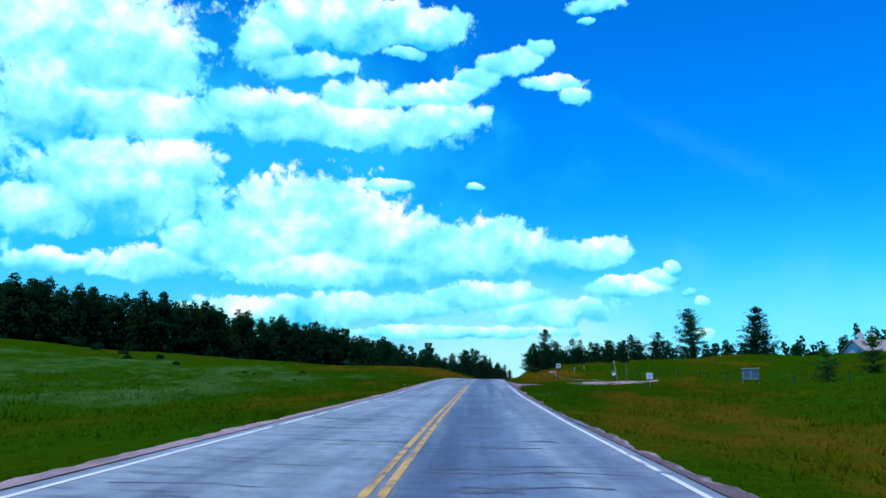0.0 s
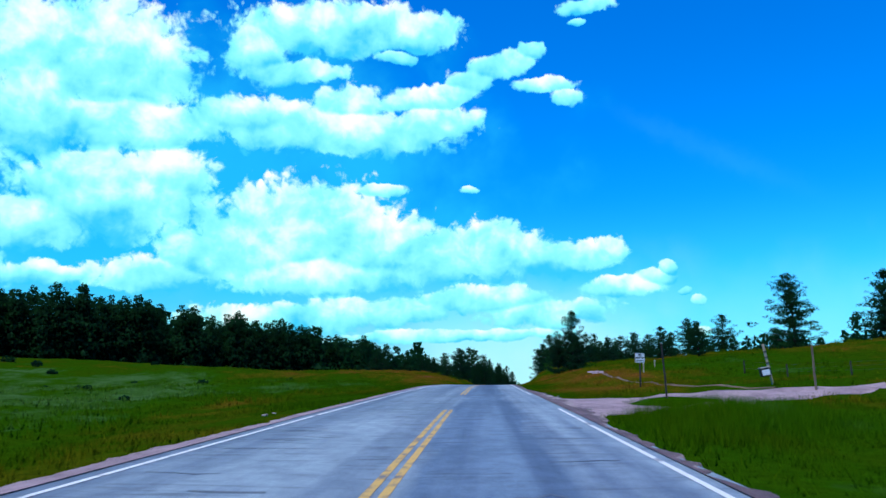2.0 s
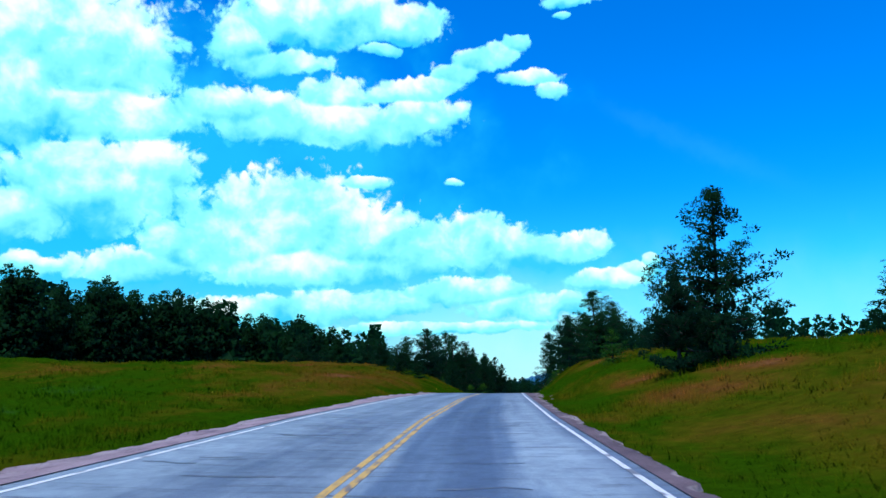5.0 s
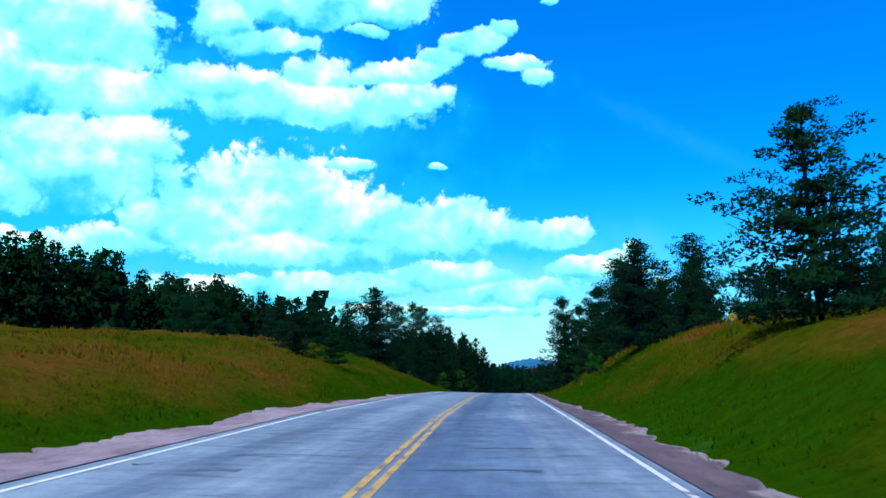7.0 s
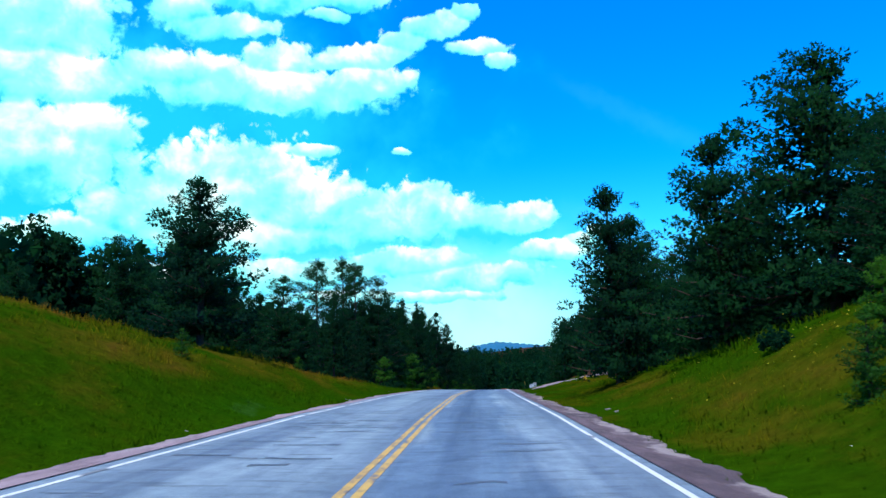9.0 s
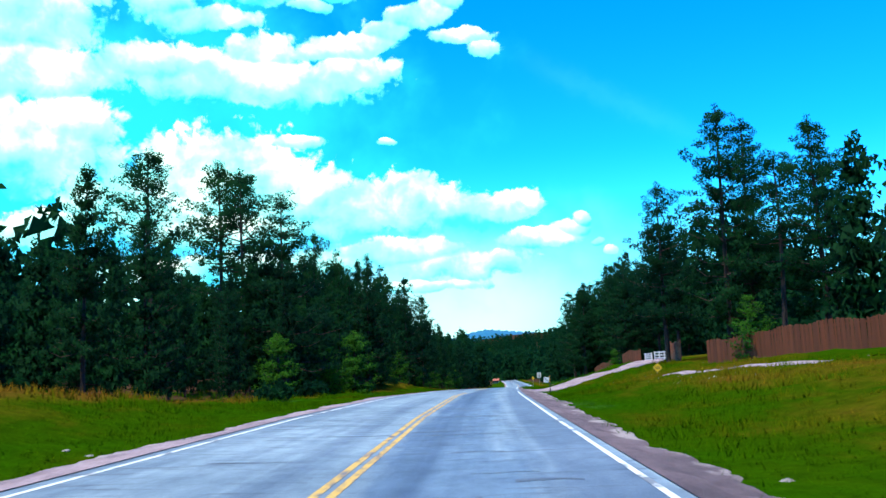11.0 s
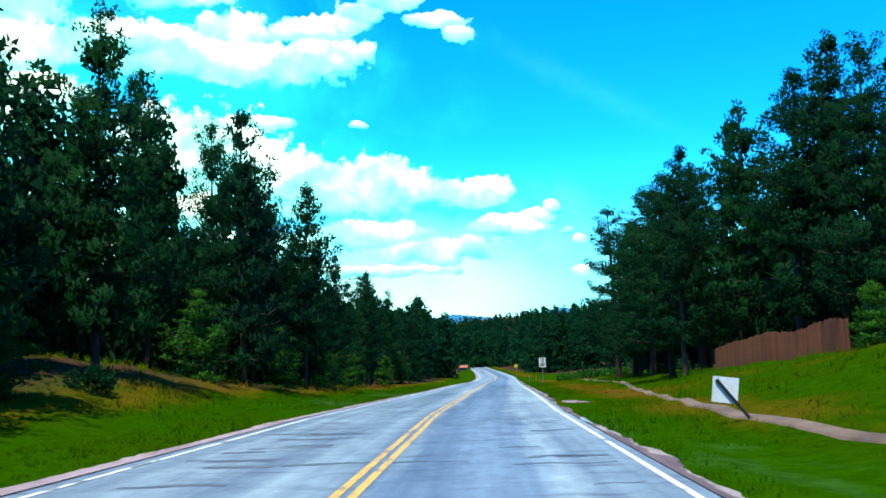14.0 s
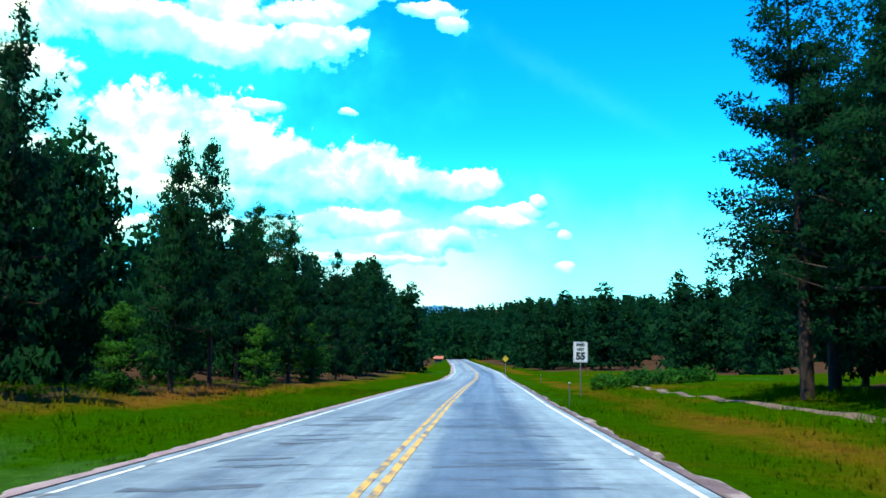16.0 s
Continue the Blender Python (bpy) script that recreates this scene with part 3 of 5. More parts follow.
def tri_faces(n, m):
    """The same grid cut into triangles, as sheet_z() reads it."""
    a = grid_faces(n, m)[:, 0]
    return np.concatenate([np.stack([a + m, a + 1, a], 1), np.stack([a + m, a + m + 1, a + 1], 1)])


def soft(ob, normals):
    """Shades a mass of leaves by the form that they make together."""
    n = np.asarray(normals, float)
    n = n / (np.linalg.norm(n, axis=1, keepdims=True) + 1e-9)
    ob.data.polygons.foreach_set("use_smooth", np.ones(len(ob.data.polygons), bool))
    ob.data.normals_split_custom_set_from_vertices(n.tolist())


LINES_Y = np.r_[np.arange(-80, 620, 2.0), 620 + np.cumsum(np.geomspace(4, 160, 45))]
HALF = np.r_[0, 2, 3.6, 4.2, 4.8, 5.4, 6.0, np.arange(6.8, 30, 0.9), 30 + np.cumsum(np.geomspace(1.5, 260, 34))]
LINES_U = np.r_[-HALF[:0:-1], HALF]


def sheet_z(x, y):
    """Height of the ground's own sheet, facets and all."""
    x, y = np.asarray(x, float), np.asarray(y, float)
    u = x - center_x(y)
    i = np.clip(np.searchsorted(LINES_Y, y) - 1, 0, len(LINES_Y) - 2)
    j = np.clip(np.searchsorted(LINES_U, u) - 1, 0, len(LINES_U) - 2)
    f = (y - LINES_Y[i]) / (LINES_Y[i + 1] - LINES_Y[i])
    g = (u - LINES_U[j]) / (LINES_U[j + 1] - LINES_U[j])

    def at(p, q):
        return ground_z(LINES_U[q] + center_x(LINES_Y[p]), LINES_Y[p])
    za, zb, zc, zd = at(i, j), at(i, j + 1), at(i + 1, j), at(i + 1, j + 1)
    return np.where(f + g < 1, za + f * (zc - za) + g * (zb - za), zd + (1 - f) * (zb - zd) + (1 - g) * (zc - zd))


BARE = []   # outlines of bare ground, where no grass grows


def inside(poly, x, y):
    hit = np.zeros(np.shape(x), bool)
    box_ = (x > poly[:, 0].min()) & (x < poly[:, 0].max()) & (y > poly[:, 1].min()) & (y < poly[:, 1].max())
    px, py = x[box_], y[box_]
    inn = np.zeros(px.shape, bool)
    for (x0, y0), (x1, y1) in zip(poly, np.roll(poly, -1, 0)):
        if y0 != y1:
            inn ^= ((y0 > py) != (y1 > py)) & (px < (x1 - x0) * (py - y0) / (y1 - y0) + x0)
    hit[box_] = inn
    return hit


def build_ground():
    ys, us = LINES_Y, LINES_U
    Y, U = np.meshgrid(ys, us, indexing="ij")
    X = U + center_x(Y)
    Z = ground_z(X, Y)
    ob = link("ground", np.stack([X, Y, Z], -1).reshape(-1, 3), tri_faces(len(ys), len(us)), GRASS_GROUND, smooth=True)
    set_dry(ob, X, Y)
    at = ob.data.attributes.new("litter", "FLOAT", "POINT")
    at.data.foreach_set("value", woodland(X, Y).astype(np.float32).ravel())
    tagged(ob, "rolling meadow of green and tawny grass beside the road", "ground", kind="structure")


build_ground()


def strip(name, mat, u0, u1, y0, y1, lift, cols=2, step=2.0, rag0=0.0, rag1=0.0, seed=0, parent=None, drape=False, tuck=0.0):
    ys = np.arange(y0, y1 + step * 0.5, step)
    rng = np.random.default_rng(seed)

    def jag(amount):
        if not amount:
            return np.zeros(len(ys))
        r = rng.normal(0, 1, len(ys))
        return amount * (0.5 * r + np.convolve(rng.normal(0, 1, len(ys) + 8), np.ones(9) / 3, "valid"))
    a, b = (v(ys) if callable(v) else v for v in (u0, u1))
    a, b = a + jag(rag0), b + jag(rag1)
    f = np.linspace(0, 1, cols)
    U = a[:, None] + (b - a)[:, None] * f
    Y = np.repeat(ys[:, None], cols, 1)
    X = U + center_x(Y)
    Z = np.where(drape & (np.abs(U) > 4.15), sheet_z(X, Y) + 0.02, road_z(Y) + cross(U, Y)) + lift
    if tuck:
        Z[:, -1] -= tuck   # the outer edge runs out under the turf
    F = grid_faces(len(ys), cols)[:, ::-1]
    ob = link(name, np.stack([X, Y, Z], -1).reshape(-1, 3), F, mat, parent, smooth=True)
    uv = ob.data.uv_layers.new(name="along")
    uv.data.foreach_set("uv", np.stack([U, Y], -1).reshape(-1, 2)[F.ravel()].astype(np.float32).ravel())
    return ob


def build_road():
    road = strip("road", ASPHALT, -4.0, 3.95, -60, 740, 0.0, cols=9, step=1.0, rag0=0.05, rag1=0.05, seed=3)
    tagged(road, "worn grey two-lane asphalt road with tar-dark cracks", "road", kind="structure")
    for s in (-1, 1):
        for y0, y1 in ((-60, 76.5), (94, 324), (339.5, 740)):
            strip("centre_line", YELLOW, s * 0.098 - 0.055, s * 0.098 + 0.055, y0, y1, 0.006, parent=road)
    rr = np.random.default_rng(8)
    q = []
    for i in range(800):
        y = rr.uniform(-8, 470) if i < 620 else rr.uniform(330, 470)
        lane = rr.choice((1.0, 1.6, 2.6, -1.2, -2.5, -1.9)) if i < 620 else rr.choice((-1.7, -2.0, 2.4))
        w, d, u = rr.uniform(0.25, 0.95), rr.uniform(0.02, 0.075), lane + rr.normal(0, 0.3)
        if i >= 620:
            w, d = rr.uniform(0.3, 0.8), rr.uniform(0.05, 0.16)
        elif rr.uniform() < 0.10:
            w, d = w * 0.6, rr.uniform(0.08, 0.16)
        w = min(w, 3.3 - abs(u))
        if w < 0.12:
            continue
        us = np.array([u - w, u - w * 0.3, u + w * 0.4, u + w])
        mid = y + rr.normal(0, 0.07, 4)
        half = d * rr.uniform(0.4, 1.3, 4)
        for k in range(3):
            q.append([(us[k], mid[k] - half[k]), (us[k + 1], mid[k + 1] - half[k + 1]), (us[k + 1], mid[k + 1] + half[k + 1]), (us[k], mid[k] + half[k])])
    q = np.array(q).reshape(-1, 2)
    X, Z = q[:, 0] + center_x(q[:, 1]), road_z(q[:, 1]) + cross(q[:, 0], q[:, 1]) + 0.004
    tar = link("tar_seams", np.stack([X, q[:, 1], Z], 1), np.arange(len(q)).reshape(-1, 4), TAR, road)
    tagged(tar, "black tar seams across the worn wheel tracks", kind="stuff")
    strip("edge_line", WHITE, -3.57, -3.48, -60, 740, 0.006, parent=road)
    for y0, y1 in ((-60, 75.5), (92, 322), (336, 740)):
        strip("edge_line", WHITE, 3.55, 3.64, y0, y1, 0.006, parent=road)


build_road()


def verge(side, ys, widths):
    return lambda y: side * (3.9 + np.interp(y, ys, widths))


SHOULDER = (
    (-1, (-60, 100, 140, 170, 200, 222, 235, 290, 313, 345, 365, 390, 760), (.35, .4, .85, 1.5, 1.25, .85, .6, .8, .95, .55, .6, .4, .3), GRAVEL, 5),
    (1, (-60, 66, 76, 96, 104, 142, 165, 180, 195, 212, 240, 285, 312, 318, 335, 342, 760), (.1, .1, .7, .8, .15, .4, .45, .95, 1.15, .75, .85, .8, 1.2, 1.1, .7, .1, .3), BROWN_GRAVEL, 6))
for side, ys, widths, mat, sd in SHOULDER:
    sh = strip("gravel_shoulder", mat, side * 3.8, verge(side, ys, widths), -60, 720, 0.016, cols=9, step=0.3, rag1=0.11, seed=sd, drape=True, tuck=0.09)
    if side > 0:
        sh.data.flip_normals()
    edge = sh.data.attributes.new("edge", "FLOAT", "POINT")
    edge.data.foreach_set("value", np.tile(np.linspace(0, 1, 9), len(sh.data.vertices) // 9).astype(np.float32))
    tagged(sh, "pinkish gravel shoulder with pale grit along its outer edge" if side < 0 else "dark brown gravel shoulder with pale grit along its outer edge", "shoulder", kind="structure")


def ribbon(name, mat, left, right, lift_, label, category, n=40, cols=7, rag=0.05, seed=1):
    """A strip of bare ground between two edges, laid on the terrain."""
    rr = np.random.default_rng(seed)

    def along(p):
        p = np.array(p, float)
        d = np.r_[0, np.cumsum(np.hypot(*np.diff(p, axis=0).T))]
        s = np.linspace(0, d[-1], n)
        q = np.stack([np.interp(s, d, p[:, i]) for i in (0, 1)], 1)
        k = max(3, n // 24) | 1
        ends = np.concatenate([np.repeat(q[:1], k // 2, 0), q, np.repeat(q[-1:], k // 2, 0)])
        q = np.stack([np.convolve(ends[:, i], np.ones(k) / k, "valid") for i in (0, 1)], 1)
        wob = np.stack([np.convolve(rr.normal(0, rag * 1.6, n + 4), np.ones(5) / 5, "valid") for _ in (0, 1)], 1)
        return q + wob + rr.normal(0, rag * 0.25, (n, 2))
    a, b = along(left), along(right)
    if category != "earth":
        BARE.append(np.concatenate([a, b[::-1]]))
    f = np.linspace(0, 1, cols)[None, :, None]
    P = a[:, None] * (1 - f) + b[:, None] * f
    Z = sheet_z(P[..., 0], P[..., 1])
    near = np.abs(P[..., 0] - center_x(P[..., 1]))
    Z = np.maximum(Z, np.where(near < 4.6, road_z(P[..., 1]) - 0.016 * near - 0.05, -99)) + lift_ * np.clip((near - 3.6) / 1.5, 0.2, 1) * (1 - 2.2 * np.abs(np.linspace(-1, 1, cols)) ** 12)[None, :]
    ob = link(name, np.concatenate([P, Z[..., None]], -1).reshape(-1, 3), grid_faces(n, cols), mat, smooth=True)
    return tagged(ob, label, category, kind="structure")


ribbon("gravel_drive", GRAVEL, [(2.9, 70.5), (4.0, 72.6), (5.8, 74.5), (8.6, 77.4), (12, 80.5), (15, 82), (18, 84)], [(2.7, 90.5), (4.0, 88.6), (5.5, 87.2), (7.8, 87.0), (10, 88.8), (12.5, 88.8), (15.5, 87.5), (18, 86.3)], 0.03, "pinkish gravel entrance drive leaving the road", "driveway", n=150, cols=24, seed=2)
ribbon("gravel_drive", GRAVEL, [(18.2, 321.0), (20.2, 323.6), (22.2, 326), (24.7, 329.6), (28, 333), (33, 338.5), (37.4, 348), (41, 360)], [(20.0, 334.2), (21.8, 334.4), (24.2, 336.4), (26, 338.2), (28.8, 342), (32, 346.5), (34.9, 352), (37, 362)], 0.03, "pinkish gravel drive climbing to a white gate", "driveway", n=170, cols=24, seed=3)


def trail(name, pts, width, label, seed, mat):
    p = np.array(pts, float)
    t = np.gradient(p, axis=0)
    t /= np.linalg.norm(t, axis=1)[:, None]
    nrm = np.stack([-t[:, 1], t[:, 0]], 1) * width / 2
    ribbon(name, mat, p - nrm * -1, p + nrm * -1, 0.045, label, "path", n=160, cols=9, rag=0.03, seed=seed)


trail("trail", [(14, 88), (10.8, 96), (10.2, 106), (10.2, 112), (10.6, 121)], 0.2, "narrow bare earth footpath through the meadow", 8, DIRT)
trail("trail", [(10.6, 121), (10.9, 126), (11.3, 131), (11.9, 136)], 1.1, "narrow pale paved trail over the grassy rise", 4, GRAVEL)
trail("trail", [(24.6, 337), (25.2, 343), (26.1, 351), (27.4, 358.5), (29.4, 367), (33.2, 383), (37.5, 398), (42, 425), (47, 448), (55, 480)], 0.45, "narrow earth trail beside the road verge", 6, DIRT)
trail("trail", [(28.4, 296), (27.4, 305), (27.0, 311), (26.8, 316.5)], 0.8, "narrow pale gravel path along the grassy slope", 9, GRAVEL)

ribbon("bare_patch", GRAVEL, [(26.2, 369.2), (26.1, 370.3), (26.5, 371.5)], [(27.0, 369.4), (27.4, 370.5), (27.1, 371.7)], 0.02, "worn patch of pinkish bare ground in the verge", "earth", n=40, cols=9, rag=0.1, seed=12)


def grass_island():
    """A low mound of rank grass left between the two tracks of the drive."""
    n = 28
    th = np.linspace(0, 2 * np.pi, n, endpoint=False)
    rings = np.linspace(0, 1, 6)
    wob = 1 + 0.08 * np.sin(3 * th + 1) + 0.06 * np.sin(7 * th)
    ax, ay = 7.4 + np.outer(rings, wob * (1.9 * np.cos(th) + 0.5 * np.sin(th))), 80.6 + np.outer(rings, wob * (3.0 * np.sin(th) + 0.6 * np.cos(th)))
    az = sheet_z(ax, ay) + 0.16 * (1 - rings[:, None] ** 2) + 0.035
    az[-1] -= 0.06
    ob = link("grass_mound", np.stack([ax, ay, az], -1).reshape(-1, 3), [(i * n + j, i * n + (j + 1) % n, (i + 1) * n + (j + 1) % n, (i + 1) * n + j) for i in range(5) for j in range(n)], GRASS_GROUND, smooth=True)
    ob.data.flip_normals()
    set_dry(ob, ax, ay)
    tagged(ob, "low mound of rank green grass between the tracks of the drive", "ground", kind="structure")


grass_island()


# ---- pines ----
def pine_mesh(seed, h, base, radius, branches, clumps, tufts, tuft, fat=0.3, thin=0.0, spray=0.38):
    """Trunk with limbs, and a crown of needle puffs along upswept limbs: vertices, faces and the puffs' own normals."""
    rng = np.random.default_rng(seed)
    n = branches
    tiers = max(6, n // 5)
    tier = np.arange(n) * tiers // n
    t = np.clip((tier + 0.5 + rng.normal(0, 0.22, tiers)[tier] + rng.normal(0, 0.12, n)) / tiers, 0.0, 0.985) ** 0.95
    z = h * (base + (0.955 - base) * t)
    shape = (1 - t) ** 0.74 * (0.66 + 0.34 * np.minimum(t / 0.18, 1)) + 0.075
    ang = tier * 1.1 + np.arange(n) * (2 * np.pi * tiers / n) + rng.normal(0, 0.3, n)
    side = 1 + 0.12 * np.sin(ang + rng.uniform(0, 6))
    length = radius * shape * np.clip(1 + rng.normal(0, 0.13, tiers)[tier] + rng.normal(0, 0.12, n), 0.6, 1.2) * side
    rise = -0.08 + 0.8 * t ** 1.5 + rng.normal(0, 0.09, n)
    dirs = np.stack([np.cos(ang), np.sin(ang), rise], 1)
    V, F = [], []

    def tube(p, q, r0, r1, k):
        d = (q - p) / np.linalg.norm(q - p)
        s = np.cross(d, (0.3, 0.9, 0.1))
        s /= np.linalg.norm(s)
        w = np.cross(d, s)
        b = sum(len(v) for v in V)
        c = np.arange(k) * 2 * np.pi / k
        ring = np.cos(c)[:, None] * s + np.sin(c)[:, None] * w
        V.append(np.r_[p + ring * r0, q + ring * r1])
        for i in range(k):
            j = (i + 1) % k
            F.append((b + i, b + j, b + k + j, b + k + i))
    kinks = np.linspace(0, 1, 7)
    axis = np.stack([0.012 * h * np.sin(kinks * 3 + seed), 0.012 * h * np.sin(kinks * 2.3 + seed * 2), kinks * h * 0.97], 1)
    axis[:, :2] -= axis[0, :2]
    r = 0.011 * h + 0.05
    for i in range(6):
        tube(axis[i] - (0, 0, 0.8 if i == 0 else 0), axis[i + 1], r * (1.15 - kinks[i]), r * (1.15 - kinks[i + 1]), 8)
    foot = np.stack([np.interp(z, axis[:, 2], axis[:, i]) for i in (0, 1)] + [z], 1)

    def limb(i, f):
        """A place on a limb, which sags a little and then turns up at its tip."""
        return foot[i] + dirs[i] * (length[i] * f)[..., None] + np.array([0, 0, 1.0]) * (length[i] * (0.34 * f ** 2.4 - 0.14 * f))[..., None]
    for i in range(0, n, 1 if n < 70 else 2):
        a, b, c = (limb(np.array([i]), np.array([q]))[0] for q in (0.0, 0.55, 0.92))
        tube(a, b, 0.012 + 0.017 * length[i], 0.008 + 0.009 * length[i], 3)
        tube(b, c, 0.008 + 0.009 * length[i], 0.006, 3)
    if base > 0.3:   # dead snags on the bare lower trunk
        for q in rng.uniform(0.16, base, 7):
            a = rng.uniform(0, 6.28)
            p = np.array([np.interp(q * h, axis[:, 2], axis[:, 0]), np.interp(q * h, axis[:, 2], axis[:, 1]), q * h])
            tube(p, p + np.array([np.cos(a), np.sin(a), rng.uniform(-0.25, 0.2)]) * rng.uniform(0.5, 0.35 * radius), 0.03, 0.008, 3)
    trunk = (np.concatenate(V), np.array(F))
    k = clumps
    f = np.linspace(0.14 + 0.28 * thin, 1.0, k)[None, :] + rng.normal(0, 0.05, (n, k))
    own = np.repeat(np.arange(n), k)
    pos = limb(own, f.ravel())
    across = np.stack([-np.sin(ang), np.cos(ang), 0.25 * np.ones(n)], 1)[own]
    pos += across * (rng.normal(0, 1, len(own)) * 0.17 * length[own] * np.clip(f.ravel() + 0.2, 0, 1))[:, None]
    pos[:, 2] += rng.normal(0, 0.05, len(own)) * length[own]
    keep = rng.uniform(0, 1, len(own)) < np.clip(length[own] / (0.5 * radius), 0.4, 1) * (1 - 0.25 * thin)
    pos, own, ff = pos[keep], own[keep], f.ravel()[keep]
    size = tuft * rng.uniform(0.72, 1.3, len(pos)) * (0.62 + 0.45 * np.clip(length[own] / radius, 0, 1)) * (1.25 - 0.35 * ff)
    tip = np.array([[axis[-1, 0] + dx * radius, axis[-1, 1] + dy * radius, h * q] for dx, dy, q in ((0, 0, 0.985), (0.03, 0.02, 0.965), (-0.04, 0.01, 0.955), (0.01, -0.05, 0.945))])
    pos, size = np.concatenate([pos, tip]), np.r_[size, tuft * np.array([0.6, 0.75, 0.75, 0.8])]
    m = tufts
    d = rng.normal(0, 1, (len(pos), m, 3))
    d[:, :, 2] += 0.1
    d /= np.linalg.norm(d, axis=2, keepdims=True)
    # short sprays fill a flattened puff
    mid = pos[:, None, :] + d * (size[:, None, None] * rng.uniform(0.25, 1, (len(pos), m, 1)) ** 0.6) * (1, 1, 0.6)
    e = d + (0, 0, 0.25) + rng.normal(0, 0.5, d.shape)
    e /= np.linalg.norm(e, axis=2, keepdims=True) + 1e-9
    w = np.cross(e, rng.normal(0, 1, d.shape))
    w /= np.linalg.norm(w, axis=2, keepdims=True) + 1e-9
    ln = size[:, None, None] * rng.uniform(0.7, 1.35, (len(pos), m, 1)) * spray
    p0 = mid - e * ln * 0.5 - w * ln * fat
    a = mid + e * ln * 0.7
    b = mid - e * ln * 0.25 + w * ln * fat
    # needles turn their upper face outwards
    out = pos - np.stack([np.interp(pos[:, 2], axis[:, 2], axis[:, i]) for i in (0, 1)] + [pos[:, 2] - 0.15 * h], 1)
    out /= np.linalg.norm(out, axis=1, keepdims=True) + 1e-9
    turned = (np.cross(a - p0, b - p0) * out[:, None, :]).sum(2, keepdims=True) < 0
    a, b = np.where(turned, b, a), np.where(turned, a, b)
    tri = np.stack([p0, a, b], 2).reshape(-1, 3)
    normal = np.repeat((0.75 * d + 0.65 * out[:, None, :] + (0, 0, 0.25)), 3, axis=1).reshape(-1, 3)
    return trunk, (tri, np.arange(len(tri)).reshape(-1, 3), normal)


def pine(seed, h, base, radius, branches, clumps, tufts, tuft, label, mat=None, fat=0.3, thin=0.0, spray=0.38):
    (tv, tf), (cv, cf, cn) = pine_mesh(seed, h, base, radius, branches, clumps, tufts, tuft, fat, thin, spray)
    e = new("pine_tree")
    link("trunk", tv, tf, BARK, e, smooth=True)
    soft(link("crown", cv, cf, mat or NEEDLE, e), cn)
    e["size"] = h
    return tagged(e, label, "tree", group="roadside pines")


BUSHY = "bushy dark green pine with branches down to the grass"
TALL = "tall dark green ponderosa pine with a ragged crown"
OPEN = "tall pine with a bare reddish lower trunk"
YOUNG = "small bright green young pine standing in the grass"
SHORT = [pine(10 + i, 8.0, b, r, 62, 6, 42, 0.46, BUSHY, fat=0.4, spray=0.28) for i, (b, r) in enumerate(((.03, 2.9), (.05, 2.6), (.02, 3.2), (.07, 2.7)))]
SHAPES = ((.13, 4.4, 64, TALL, 0), (.20, 3.9, 60, TALL, .2), (.10, 4.7, 64, TALL, 0), (.42, 3.7, 42, OPEN, 1.0), (.24, 4.2, 56, TALL, .3))
HIGH = [pine(20 + i, 16.0, b, r, n, 6, 24, 0.70, lab, fat=0.4, thin=th) for i, (b, r, n, lab, th) in enumerate(SHAPES)]
FINE = [pine(25 + i, 16.0, b, r, n, 7, 54, 0.60, lab, fat=0.36, thin=th, spray=0.27) for i, (b, r, n, lab, th) in enumerate(SHAPES)]
GIANT = [pine(30 + i, 18.0, b, r, n, 8, 54, 0.58, OPEN, fat=0.36, thin=.6, spray=0.27) for i, (b, r, n) in enumerate(((.22, 4.1, 60), (.14, 4.5, 66)))]
FAR = [pine(40 + i, 15.0, b, r, 50, 4, 10, 1.15, TALL, fat=0.7) for i, (b, r) in enumerate(((.02, 3.5), (.05, 3.1), (.03, 3.8)))]
SEEDLING = [pine(60 + i, 3.0, .02, r, 40, 5, 24, 0.24, YOUNG, FRESH) for i, r in enumerate((1.15, 0.95))]
placed = []


def plant(kind, x, y, h, turn, wide=1.0, sink=0.15, label=""):
    z = float(ground_z(x, y)) - sink
    ob = copy_thing(kind, pose(x, y, z, 0, 0, turn))
    s = h / kind["size"]
    ob.scale = (s * wide, s * wide, s)
    placed.append((x, y))
    return tagged(ob, label)


rng = np.random.default_rng(7)
# pines that stand apart: x, y, height, width
SINGLE = [
    (36.6, 146, 9.0, 1.2), (48.2, 148.2, 9.0, 1.3), (12.3, 157.0, 7.9, .98), (10.4, 156.2, 4.9, .95), (12.9, 161.0, 3.0, 1.4), (14.2, 166.5, 3.8, 1.3), (18.0, 236, 4.6, 1.3), (19.2, 238.5, 5.2, 1.3), (17.0, 231, 4.0, 1.3), (20.5, 235, 5.5, 1.3), (12.5, 190.2, 5.9, 1.25),
    (13.0, 212, 5.9, 1.3), (17.5, 219, 4.6, 1.2), (15.6, 255.5, 9.5, 0.9), (-6.3, 221.5, 3.8, 1.2), (-3.9, 221.2, 2.1, 1.5), (23, 206, 4.2, 1.3), (25, 209, 4.6, 1.3), (21.5, 207, 3.8, 1.3), (-4.2, 258.5, 8.6, 1.15), (-9.6, 233, 3.6, 1.4), (-16, 238, 4.4, 1.3), (-13, 249, 4.6, 1.2)]
